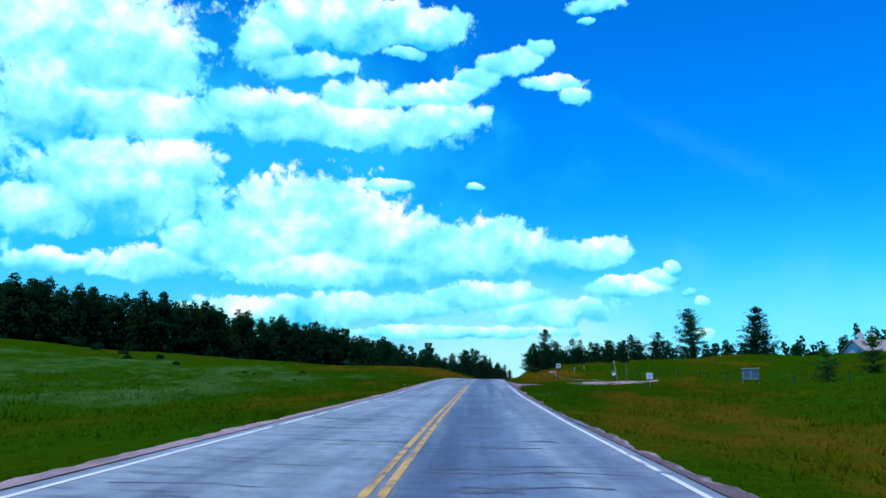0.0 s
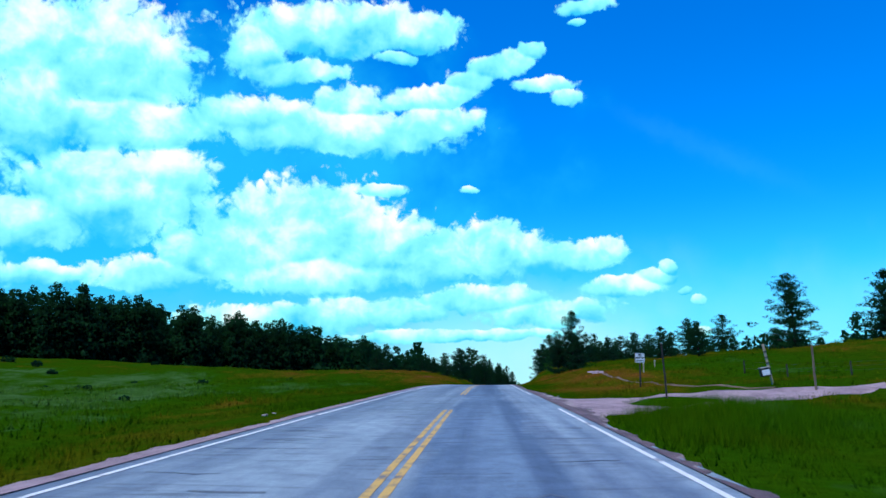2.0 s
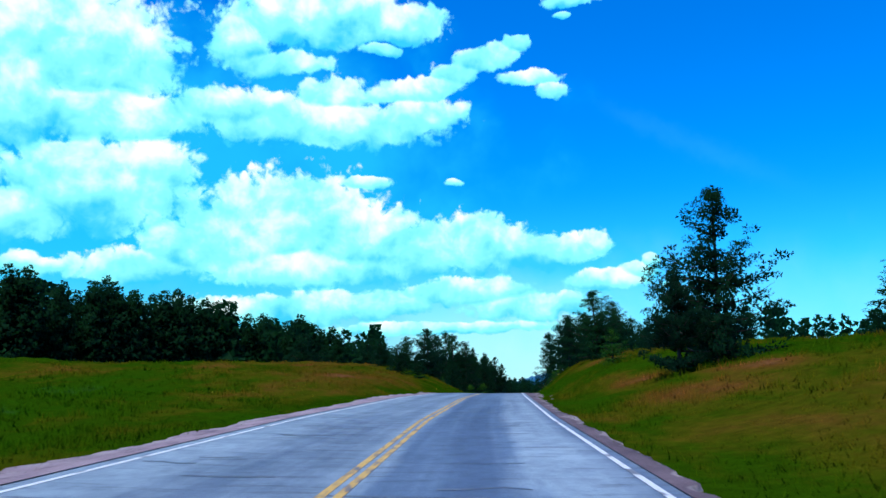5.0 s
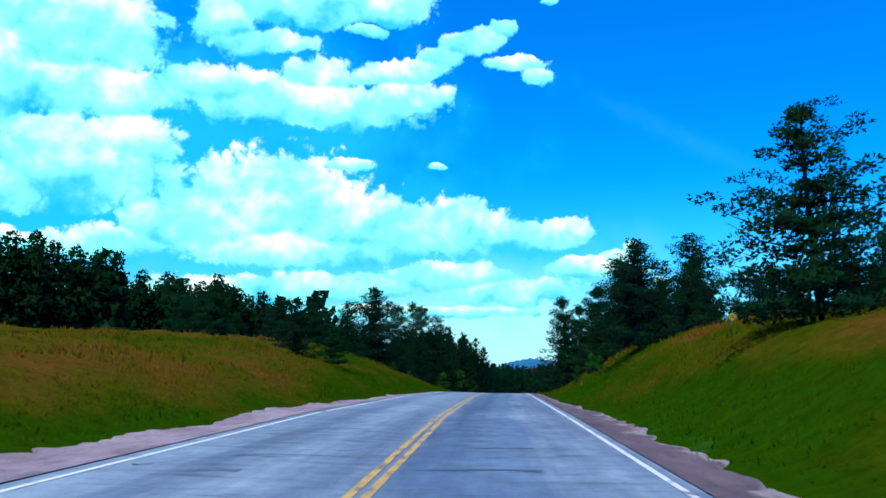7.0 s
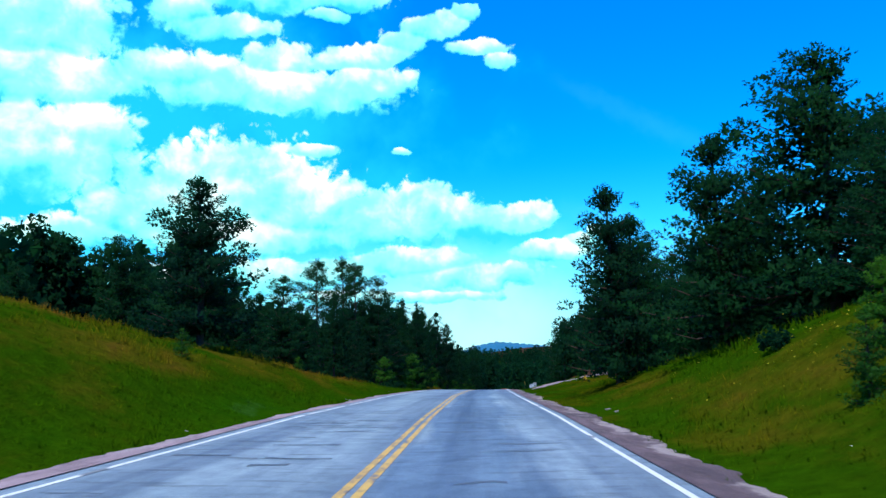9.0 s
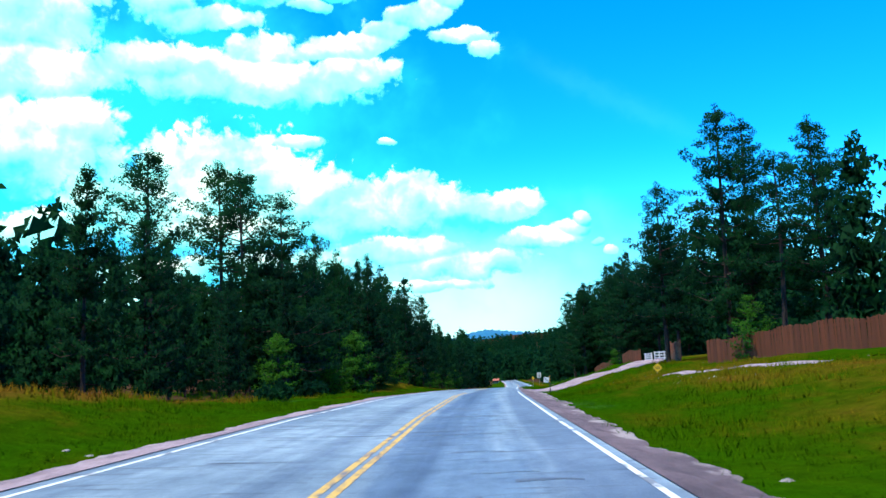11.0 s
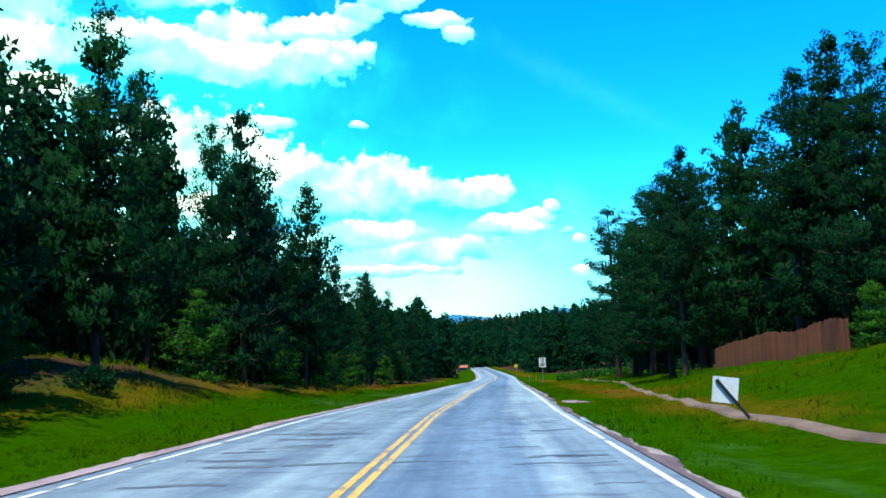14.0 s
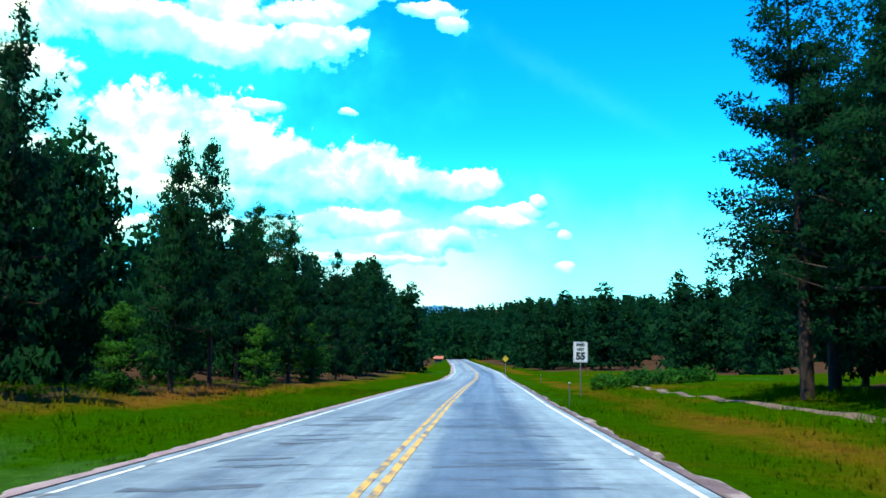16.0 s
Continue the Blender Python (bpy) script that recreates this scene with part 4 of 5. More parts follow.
SINGLE_ON = [
    (19.5, 243, 9.2, 1.2), (22, 254, 8.5, 1.3), (18, 248, 8.5, 1.2), (24, 247, 8, 1.3), (23.5, 236, 5.5, 1.2), (21, 228, 7.5, 1.2), (18.5, 262, 9.0, 1.1), (36, 258, 10.5, 1.1), (40, 262, 12, 1.1), (44.5, 268, 12.5, 1.1), (33, 263, 9.5, 1.1), (49, 262, 11.5, 1.2), (24, 140, 4, 1.1), (31, 172, 6, 1.2), (26, 168, 5, 1.2), (37, 176, 6.5, 1.2)]
for i, (x, y, h, w) in enumerate(SINGLE + SINGLE_ON):
    plant(SHORT[i % 4], x, y, h, rng.uniform(0, 360), w)
# tall ones at the edge of the woods
EDGE = [
    (-4.4, 317.5, 15.5, 1.0), (-0.5, 327.0, 16.8, .9), (2.5, 326.0, 14.9, 1.0), (-2.6, 327.7, 17.5, .9), (33.0, 334.8, 15.5, .9), (36.5, 330, 20.5, .85), (40, 333, 19.5, .9), (43.5, 328, 18.5, .95), (38.5, 325, 15, 1.0), (47, 333, 17, 1.0)]
EDGE_ON = [
    (5.0, 386.7, 18, .62), (37.6, 386.5, 14.5, .8), (39.1, 369.5, 13.5, .8), (13.8, 415, 12, .8), (41.7, 413.3, 16.5, 1.05), (44.5, 408, 17, 1.0), (17.5, 480.5, 18.5, .9), (30, 528.7, 19, .9), (45, 417, 15, 1.1), (41, 402, 15.5, 1.1), (43.5, 398, 16, 1.1), (46.5, 404, 17, 1.1), (49, 411, 16, 1.1), (41.5, 408, 14, 1.05), (45.5, 420, 15, 1.1), (38.5, 391, 14, 1.1), (40.5, 378, 15, 1.1), (10.0, 400.3, 14.8, .62), (10.4, 412, 15.5, .6), (2.6, 346.6, 15.5, .7), (9.2, 389.4, 16.4, .6)]
for i, (x, y, h, w) in enumerate(EDGE + EDGE_ON):
    kind = GIANT[i % 2] if h > 18 or (x > 40 and 396 < y < 421) else FINE[3 if i in (0, 1, 3) else i % 5]
    plant(kind, x, y, h, rng.uniform(0, 360), w)
YOUNG_AT = [(27.5, 68, 3.0), (33, 72, 3.4), (10.8, 174, 2.3), (11.6, 215.5, 1.2), (12.4, 228.7, 1.3), (13.8, 230.6, 1.6), (-1.6, 245.5, 1.1), (-1.1, 271.6, 1.1), (33.5, 319, 4.2), (36.3, 365.4, 2.6), (20, 226, 2.0), (25, 236, 2.2), (4.5, 352, 4.5), (6.5, 338, 5.5), (5.2, 329, 3.6), (8.4, 361, 3.8), (10.5, 378, 4.4), (3.2, 316, 4.0), (12.8, 393, 4.0), (17, 418, 3.6), (14.6, 406, 4.6), (20.5, 436, 3.8), (23, 450, 4.5)]
for i, (x, y, h) in enumerate(YOUNG_AT):
    plant(SEEDLING[i % 2], x, y, h, rng.uniform(0, 360), 1.0 if h < 2 else 1.15)


DEEP = []   # pines inside the woods, which nobody could count


def wood(n, y0, y1, a0, a1, side, h0, h1, kinds, gap, sd):
    r = np.random.default_rng(sd)
    made = tries = 0
    while made < n and tries < n * 30:
        tries += 1
        y = r.uniform(y0, y1)
        lo, hi = (np.interp(y, (y0, y1), v) if isinstance(v, tuple) else v for v in (a0, a1))
        u = side * (lo + (hi - lo) * r.uniform(0, 1) ** 1.4)
        x = float(center_x(y)) + u
        if any((x - p) ** 2 + (y - q) ** 2 < gap * gap for p, q in placed):
            continue
        kind = (kinds if abs(u) < (25 if side > 0 else 16) else FAR)[made % min(3, len(kinds))] if kinds is HIGH else kinds[made % len(kinds)]
        h, turn, wide = r.uniform(h0, h1), r.uniform(0, 360), r.uniform(0.85, 1.2) * (0.7 if kinds is HIGH else 1.0)
        if kind in FAR:
            DEEP.append((FAR.index(kind), x, y, h, turn, wide))
            placed.append((x, y))
        else:
            plant(kind, x, y, h, turn, wide)
        made += 1


wood(104, 180, 320, (138, 42), (150, 52), -1, 14.5, 18.5, FAR, 2.0, 1)
wood(13, 262, 300, (14, 11), (40, 36), -1, 6.5, 9.5, SHORT, 2.2, 2)
wood(26, 296, 327, 11.8, 28, -1, 6, 9, HIGH, 2.2, 12)
wood(18, 327, 345, 11.8, 26, -1, 7.5, 10.5, HIGH, 1.9, 14)
wood(25, 345, 373, 11.8, 26, -1, 11.5, 14.5, HIGH, 2.0, 3)
wood(14, 373, 400, 11.8, 24, -1, 13, 16.5, HIGH, 2.0, 15)
wood(12, 400, 412, 11.8, 22, -1, 10.5, 12.5, HIGH, 2.0, 17)
wood(32, 412, 470, 11.8, 26, -1, 10.5, 13, HIGH, 2.2, 13)
wood(16, 470, 540, 10.5, 22, -1, 12, 16, FAR, 2.2, 4)
wood(14, 262, 300, (15, 20), (40, 45), 1, 8, 13, SHORT, 2.4, 5)
wood(10, 300, 345, 24, 44, 1, 12, 16, HIGH, 2.4, 8)
wood(42, 354, 424, (19, 15), (36, 36), 1, 13, 17.5, HIGH, 2.2, 6)
wood(30, 272, 300, 30, 52, 1, 6.5, 9, FAR, 1.6, 16)
wood(22, 424, 520, (36, 26), (60, 55), 1, 11, 15, FAR, 2.4, 9)
wood(10, 520, 580, 12, 30, 1, 12, 16, FAR, 2.4, 10)


def deep_woods():
    shapes = []
    for k in FAR:
        me = next(o for o in k.children if o.name.startswith("crown")).data
        v = np.empty(len(me.vertices) * 3, np.float32)
        me.vertices.foreach_get("co", v)
        w = np.empty(len(me.loops) * 3, np.float32)
        me.corner_normals.foreach_get("vector", w)
        shapes.append((v.reshape(-1, 3).astype(float), w.reshape(-1, 3).astype(float)))
    vs, ns = [], []
    for i, x, y, h, turn, wide in DEEP:
        c, q, s = math.cos(radians(turn)), math.sin(radians(turn)), h / 15.0
        turned = np.array([[c, -q, 0], [q, c, 0], [0, 0, 1]]).T
        v = shapes[i][0] @ turned * (s * wide, s * wide, s)
        ns.append(shapes[i][1] @ turned)
        vs.append(v + (x, y, float(ground_z(x, y)) - 0.15))
    v = np.concatenate(vs)
    ob = link("woodland_pines", v, np.arange(len(v)).reshape(-1, 3), NEEDLE)
    soft(ob, np.concatenate(ns))
    tagged(ob, "close-set dark green pines inside the woods", "woods", kind="stuff")


deep_woods()
for k in SHORT + HIGH + FINE + GIANT + FAR + SEEDLING:
    for o in (*k.children, k):
        bpy.data.objects.remove(o)


def far_woods():
    r = np.random.default_rng(77)
    kinds = [pine_mesh(90 + i, 15.0, .02, 4.4, 22, 2, 3, 1.6, fat=1.0, spray=0.7)[1][0] for i in range(4)]
    spots = []

    def scatter(n, y0, y1, x0, x1, keep):
        y, x = r.uniform(y0, y1, n), r.uniform(x0, x1, n)
        a = x - center_x(y)
        ok = keep(a, y)
        spots.append(np.stack([x[ok], y[ok]], 1))
    scatter(600, 170, 340, -210, -30, lambda a, y: a < -np.interp(y, (180, 320), (146, 54)))
    scatter(620, 290, 640, -120, 40, lambda a, y: a < -np.interp(y, (290, 470, 540, 545), (31, 31, 23, 11)))
    scatter(420, 350, 640, 40, 170, lambda a, y: a > np.interp(y, (350, 420, 430, 520, 580, 585), (37, 37, 60, 54, 31, 12)))
    scatter(60, 240, 330, 50, 130, lambda a, y: a > 44)
    scatter(1000, 640, 900, -160, 300, lambda a, y: np.abs(a) > 9)
    scatter(260, 705, 900, 30, 130, lambda a, y: np.abs(a) < 26)
    scatter(1300, 900, 1300, -250, 480, lambda a, y: np.abs(a) > 0)
    scatter(25, 170, 200, 45, 140, lambda a, y: a > 60)
    p = np.concatenate(spots)
    z = ground_z(p[:, 0], p[:, 1])
    parts = []
    for i, (x, y) in enumerate(p):
        s = r.uniform(0.75, 1.15) * (0.75 if x > center_x(y) and y < 330 else 1.0) * (0.55 if y < 262 and x > 40 else 1.0)
        c, q = math.cos(i), math.sin(i)
        m = np.array([[c, -q, 0], [q, c, 0], [0, 0, 1]]) * s
        parts.append(kinds[i % 4] @ m.T + (x, y, z[i] - 0.3))
    v = np.concatenate(parts)
    woods = link("far_pines", v, np.arange(len(v)).reshape(-1, 3), NEEDLE)
    tagged(woods, "dense dark pine woods covering the far slopes", "woods", kind="stuff")


far_woods()


# ---- grass ----
def grass(name, bands, label, seed):
    r = np.random.default_rng(seed)
    out = []
    for side, y0, y1, a0, a1, per, h0, h1, w in bands:
        n = int((y1 - y0) * (a1 - a0) * per)
        y, a = r.uniform(y0, y1, n), r.uniform(a0, a1, n)
        x = center_x(y) + side * a
        strip_ = SHOULDER[0 if side < 0 else 1]
        bare = a < 3.93 + np.interp(y, strip_[1], strip_[2]) + r.normal(0, 0.16, n)
        for poly in BARE:
            bare |= inside(poly, x, y)
        bare &= ~(((x - 7.4) / 1.75) ** 2 + ((y - 80.6) / 2.8) ** 2 < 1)
        y, x = y[~bare], x[~bare]
        n = len(y)
        k = 5
        base = np.stack([x, y, ground_z(x, y)], 1)[:, None, :] + np.concatenate([r.normal(0, 0.08, (n, k, 2)), np.full((n, k, 1), -0.04)], 2)
        h = r.uniform(h0, h1, (n, k, 1)) * (0.75 + 0.5 * np.sin(x * 0.7)[:, None, None] * np.sin(y * 0.33)[:, None, None])
        ang = r.uniform(0, 6.283, (n, k))
        wd = np.stack([np.cos(ang), np.sin(ang), np.zeros_like(ang)], 2) * w
        bend = np.concatenate([r.normal(0, 0.35, (n, k, 2)) * h, h], 2)
        # blades face the road
        face = np.cross(2 * wd, bend + wd) @ np.array([-side, -1.0, 0.0])
        wd = wd * np.where(face < 0, -1, 1)[..., None]
        out.append(np.stack([base - wd, base + wd, base + bend], 2).reshape(-1, 3))
    v = np.concatenate(out)
    ob = link(name, v, np.arange(len(v)).reshape(-1, 3), GRASS)
    set_dry(ob, v[:, 0], v[:, 1])
    soft(ob, np.tile((0.0, 0.0, 1.0), (len(v), 1)) + r.normal(0, 0.18, (len(v), 3)))
    tagged(ob, label, "grass", kind="stuff")


grass("verge_grass", [(s, -2, 440, 4.0, 8.5, 14, .08, .24, .014) for s in (-1, 1)], "short green verge grass along the road", 31)
grass("meadow_grass", [(s, 0, 440, 8.5, 18, 3.6, .15, .38, .022) for s in (-1, 1)] + [(s, 10, 300, 18, 45, 1.3, .18, .4, .035) for s in (-1, 1)] + [(1, 44, 66, 5.4, 12, 14, .22, .45, .009), (1, 56, 77, 9.5, 20, 12, .25, .5, .012), (1, 63, 77, 4.4, 9.5, 46, .28, .62, .008), (1, 78.2, 83.2, 6.6, 9.6, 30, .3, .6, .010)], "long meadow grass with tawny seed heads", 32)


def flowers(name, mat, spots, label, seed):
    r = np.random.default_rng(seed)
    v = []
    for x, y, n, sp in spots:
        p = np.stack([x + r.normal(0, sp, n), y + r.normal(0, sp * 2.5, n)], 1)
        z = ground_z(p[:, 0], p[:, 1]) + r.uniform(0.2, 0.5, n)
        for (a, b), c in zip(p, z):
            s = r.uniform(0.012, 0.026)
            q = r.normal(0, 1, (3, 3))
            v.append(np.array((a, b, c)) + q / np.linalg.norm(q, axis=1)[:, None] * s)
    v = np.concatenate(v)
    tagged(link(name, v, np.arange(len(v)).reshape(-1, 3), mat), label, "flowers", kind="stuff")


flowers("yellow_wildflowers", FLOWER_YELLOW, [(10.5, 205, 160, .9), (11.5, 214, 160, .8), (13.5, 232, 160, 1.0), (14, 240, 40, .8), (-3, 205, 30, 1), (-8, 160, 30, 2), (22, 300, 30, 1)], "small yellow wildflowers dotted over the bank", 51)
flowers("white_wildflowers", FLOWER_WHITE, [(12, 222, 40, .9), (24, 305, 60, 1.5), (22, 296, 40, 1), (9, 40, 30, 1.2), (33, 372, 20, 1), (10, 60, 25, 1)], "small white wildflowers in the grass", 52)


# ---- things by the road ----
def part(name, bm, mat, parent, label=""):
    me = bpy.data.meshes.new(name)
    bm.to_mesh(me)
    bm.free()
    me.materials.append(mat)
    ob = new(name, me)
    ob.parent = parent
    return tagged(ob, label)


def box(sx, sy, sz, at=(0, 0, 0), bev=0.01, turn=None):
    bm = bmesh.new()
    bmesh.ops.create_cube(bm, size=1)
    bmesh.ops.scale(bm, vec=(sx, sy, sz), verts=bm.verts)
    if bev:
        bmesh.ops.bevel(bm, geom=bm.edges[:], offset=min(bev, 0.3 * min(sx, sy, sz)), segments=1, affect="EDGES")
    if turn is not None:
        bmesh.ops.transform(bm, matrix=turn, verts=bm.verts)
    bmesh.ops.translate(bm, vec=at, verts=bm.verts)
    return bm


def rod(r0, r1, h, k=8, at=(0, 0, 0), wob=0.0, seed=0):
    bm = bmesh.new()
    rr = random.Random(seed)
    rings = []
    for i in range(5):
        f = i / 4
        ox, oy = (rr.uniform(-wob, wob), rr.uniform(-wob, wob)) if 0 < i < 4 else (0, 0)
        r = r0 + (r1 - r0) * f
        rings.append([bm.verts.new((at[0] + ox + r * math.cos(j * math.tau / k), at[1] + oy + r * math.sin(j * math.tau / k), at[2] + h * f)) for j in range(k)])
    for a, b in zip(rings, rings[1:]):
        for j in range(k):
            bm.faces.new((a[j], a[(j + 1) % k], b[(j + 1) % k], b[j]))
    bm.faces.new(rings[-1])
    bm.faces.new(rings[0][::-1])
    return bm


def plate(w, h, t=0.004, diamond=False, round_=0.04, at=(0, 0, 0)):
    """A thin sign plate facing -Y with rounded corners."""
    bm = bmesh.new()
    pts = []
    for cx, cz, a0 in ((w / 2 - round_, h / 2 - round_, 0), (-w / 2 + round_, h / 2 - round_, 90), (-w / 2 + round_, -h / 2 + round_, 180), (w / 2 - round_, -h / 2 + round_, 270)):
        for k in range(4):
            a = radians(a0 + k * 30)
            pts.append((cx + round_ * math.cos(a), cz + round_ * math.sin(a)))
    if diamond:
        c = math.sqrt(0.5)
        pts = [((x - z) * c, (x + z) * c) for x, z in pts]
    f = bm.faces.new([bm.verts.new((x, 0, z)) for x, z in pts])
    ext = bmesh.ops.extrude_face_region(bm, geom=[f])
    bmesh.ops.translate(bm, vec=(0, t, 0), verts=[v for v in ext["geom"] if isinstance(v, bmesh.types.BMVert)])
    bmesh.ops.recalc_face_normals(bm, faces=bm.faces)
    bmesh.ops.translate(bm, vec=at, verts=bm.verts)
    return bm


def lettering(text, size, at, mat, parent, squeeze=1.0):
    cu = bpy.data.curves.new("lettering", "FONT")
    cu.body, cu.size, cu.align_x, cu.align_y, cu.extrude, cu.offset = text, size, "CENTER", "CENTER", 0.001, 0.006 * size / 0.1
    ob = bpy.data.objects.new("lettering", cu)
    scene.collection.objects.link(ob)
    bpy.context.view_layer.update()
    me = bpy.data.meshes.new_from_object(ob.evaluated_get(bpy.context.evaluated_depsgraph_get()))
    bpy.data.objects.remove(ob)
    me.materials.append(mat)
    out = new("lettering", me)
    out.parent = parent
    out.matrix_local = pose(*at, 90, 0, 0) @ Matrix.Diagonal((squeeze, 1, 1, 1))
    return out


def stand(x, y, rz=0, lean=0, fall=0, sink=0.0):
    e = new("sign_post")
    e.matrix_world = pose(x, y, float(ground_z(x, y)) - sink, fall, lean, rz)
    return e


def border(w, h, b, at, mat, parent, inset=0.03):
    for sx, sz, px, pz in ((w - 2 * inset, b, 0, h / 2 - inset), (w - 2 * inset, b, 0, -h / 2 + inset), (b, h - 2 * inset, w / 2 - inset, 0), (b, h - 2 * inset, -w / 2 + inset, 0)):
        part("border", box(sx, 0.003, sz, (at[0] + px, at[1], at[2] + pz), 0), mat, parent)


def u_channel(h, at=(0, 0, 0)):
    bm = box(0.06, 0.012, h + 0.4, (at[0], at[1], at[2] + h / 2 - 0.2), 0.003)
    for s in (-1, 1):
        b = box(0.01, 0.035, h + 0.4, (at[0] + s * 0.028, at[1] + 0.02, at[2] + h / 2 - 0.2), 0.002)
        me = bpy.data.meshes.new("tmp")
        b.to_mesh(me)
        bm.from_mesh(me)
        b.free()
        bpy.data.meshes.remove(me)
    return bm


def speed_sign(x, y):
    e = stand(x, y, -9)
    e.name = "speed_limit_sign"
    zc = 2.3
    part("post", u_channel(2.75), STEEL, e)
    p = part("panel", plate(0.76, 1.07, at=(0, -0.012, zc)), SIGN_WHITE, e)
    border(0.76, 1.07, 0.018, (0, -0.014, zc), BLACK, p)
    lettering("SPEED", 0.19, (0, -0.0155, zc + 0.36), BLACK, p, 0.8)
    lettering("LIMIT", 0.19, (0, -0.0155, zc + 0.13), BLACK, p, 0.8)
    lettering("55", 0.50, (0, -0.0155, zc - 0.23), BLACK, p, 0.95)
    tagged(e, "white speed limit sign reading 55 on a steel post", "road sign")


def notice_sign(x, y):
    e = stand(x, y, -4, 2.0)
    e.name = "notice_sign"
    part("post", rod(0.045, 0.04, 1.9, 8, (0, 0.05, -0.3)), DARK_TIMBER, e)
    p = part("panel", plate(0.50, 0.50, at=(0, -0.01, 1.55)), SIGN_WHITE, e)
    border(0.50, 0.50, 0.012, (0, -0.012, 1.55), BLACK, p, 0.02)
    lettering("NO", 0.15, (0, -0.0135, 1.70), BLACK, p, 0.85)
    lettering("MOTOR", 0.15, (0, -0.0135, 1.55), BLACK, p, 0.8)
    for k in range(6):
        part("lettering_bar", box(0.045, 0.003, 0.08, (-0.165 + k * 0.066, -0.0125, 1.405), 0), BLACK, p)
    tagged(e, "white notice sign with black lettering on a timber post", "sign")


def twin_sign(x, y):
    e = stand(x, y, 10)
    e.name = "twin_sign"
    part("post", u_channel(1.25), STEEL, e)
    for s in (-1, 1):
        p = part("panel", plate(0.26, 0.50, round_=0.02, at=(s * 0.14, -0.012, 1.0)), SIGN_WHITE, e)
        for k in range(5):
            part("lettering_bar", box(0.17, 0.003, 0.012, (s * 0.14, -0.0145, 1.15 - k * 0.07), 0), STEEL, p)
    tagged(e, "two white notice panels side by side on one steel post", "sign")


def diamond_sign(x, y, size, zc, label, arrow, rz=-6, lean=0, fall=0):
    e = stand(x, y, rz, lean, fall)
    e.name = "warning_sign"
    part("post", u_channel(zc), STEEL, e)
    p = part("panel", plate(size, size, diamond=True, round_=0.05, at=(0, -0.012, zc)), SIGN_YELLOW, e)
    half = size * 0.46
    for k in range(4):
        t = Matrix.Rotation(radians(45 + 90 * k), 4, "Y")
        part("border", box(size * 0.92, 0.003, 0.02, (0, 0, 0), 0, Matrix.Translation((0, -0.014, zc)) @ t @ Matrix.Translation((0, 0, half))), BLACK, p)
    if arrow:
        bars = [(0.07, 0.22, 0.06, -0.14, 0), (0.07, 0.20, -0.0, 0.02, -45), (0.07, 0.2, -0.06, 0.16, 0)]
        for w, h, px, pz, turn in bars:
            part("arrow_bar", box(w * size, 0.003, h * size * 1.3, (0, 0, 0), 0, Matrix.Translation((px * size, -0.0145, zc + pz * size)) @ Matrix.Rotation(radians(turn), 4, "Y")), BLACK, p)
        part("arrow_head", box(0.16 * size, 0.003, 0.16 * size, (0, 0, 0), 0, Matrix.Translation((-0.06 * size, -0.0145, zc + 0.30 * size)) @ Matrix.Rotation(radians(45), 4, "Y")), BLACK, p)
    else:
        for k in range(2):
            part("lettering_bar", box(size * 0.6, 0.003, size * 0.09, (0, -0.0145, zc + 0.09 * size - k * 0.2 * size), 0), BLACK, p)
    tagged(e, label, "road sign")


def tilted_marker(x, y):
    e = stand(x, y, -8, -38)
    e.name = "tilted_sign"
    part("post", u_channel(1.15, (0, -0.03, 0)), BLACK, e, "dark steel post")
    part("panel", plate(0.56, 0.56, diamond=True, round_=0.02, at=(0, 0.01, 0.85)), SIGN_WHITE, e)
    tagged(e, "square white sign seen from behind on a leaning dark post", "road sign")


def delineator(x, y, h=1.1):
    e = stand(x, y, 0)
    e.name = "marker_post"
    part("post", rod(0.03, 0.03, h + 0.3, 8, (0, 0, -0.3)), BLACK, e)
    for k in range(3):
        part("reflector_band", rod(0.034, 0.034, 0.07, 8, (0, 0, h - 0.10 - 0.16 * k)), SIGN_YELLOW, e, "yellow reflector band")
    tagged(e, "slim black roadside marker post with yellow bands", "marker post")


def reflector_stake(x, y, h=0.9):
    e = stand(x, y, 0)
    e.name = "reflector_stake"
    part("stake", box(0.045, 0.02, h + 0.3, (0, 0, h / 2 - 0.15), 0.004), STEEL, e)
    part("reflector", rod(0.05, 0.05, 0.02, 12, (0, -0.012, h - 0.04)), SIGN_WHITE, e, "small pale reflector")
    tagged(e, "low steel stake with a pale reflector in the verge", "marker post")


def pole(x, y, h, r, lean, fall, mat, label, seed):
    e = new("wooden_pole", None)
    e.matrix_world = pose(x, y, float(ground_z(x, y)), fall, lean, 0)
    part("shaft", rod(r, r * 0.75, h + 0.4, 9, (0, 0, -0.4), r * 0.25, seed), mat, e)
    part("cap", rod(r * 0.8, r * 0.6, 0.03, 9, (0, 0, h)), STEEL, e)
    tagged(e, label, "pole")


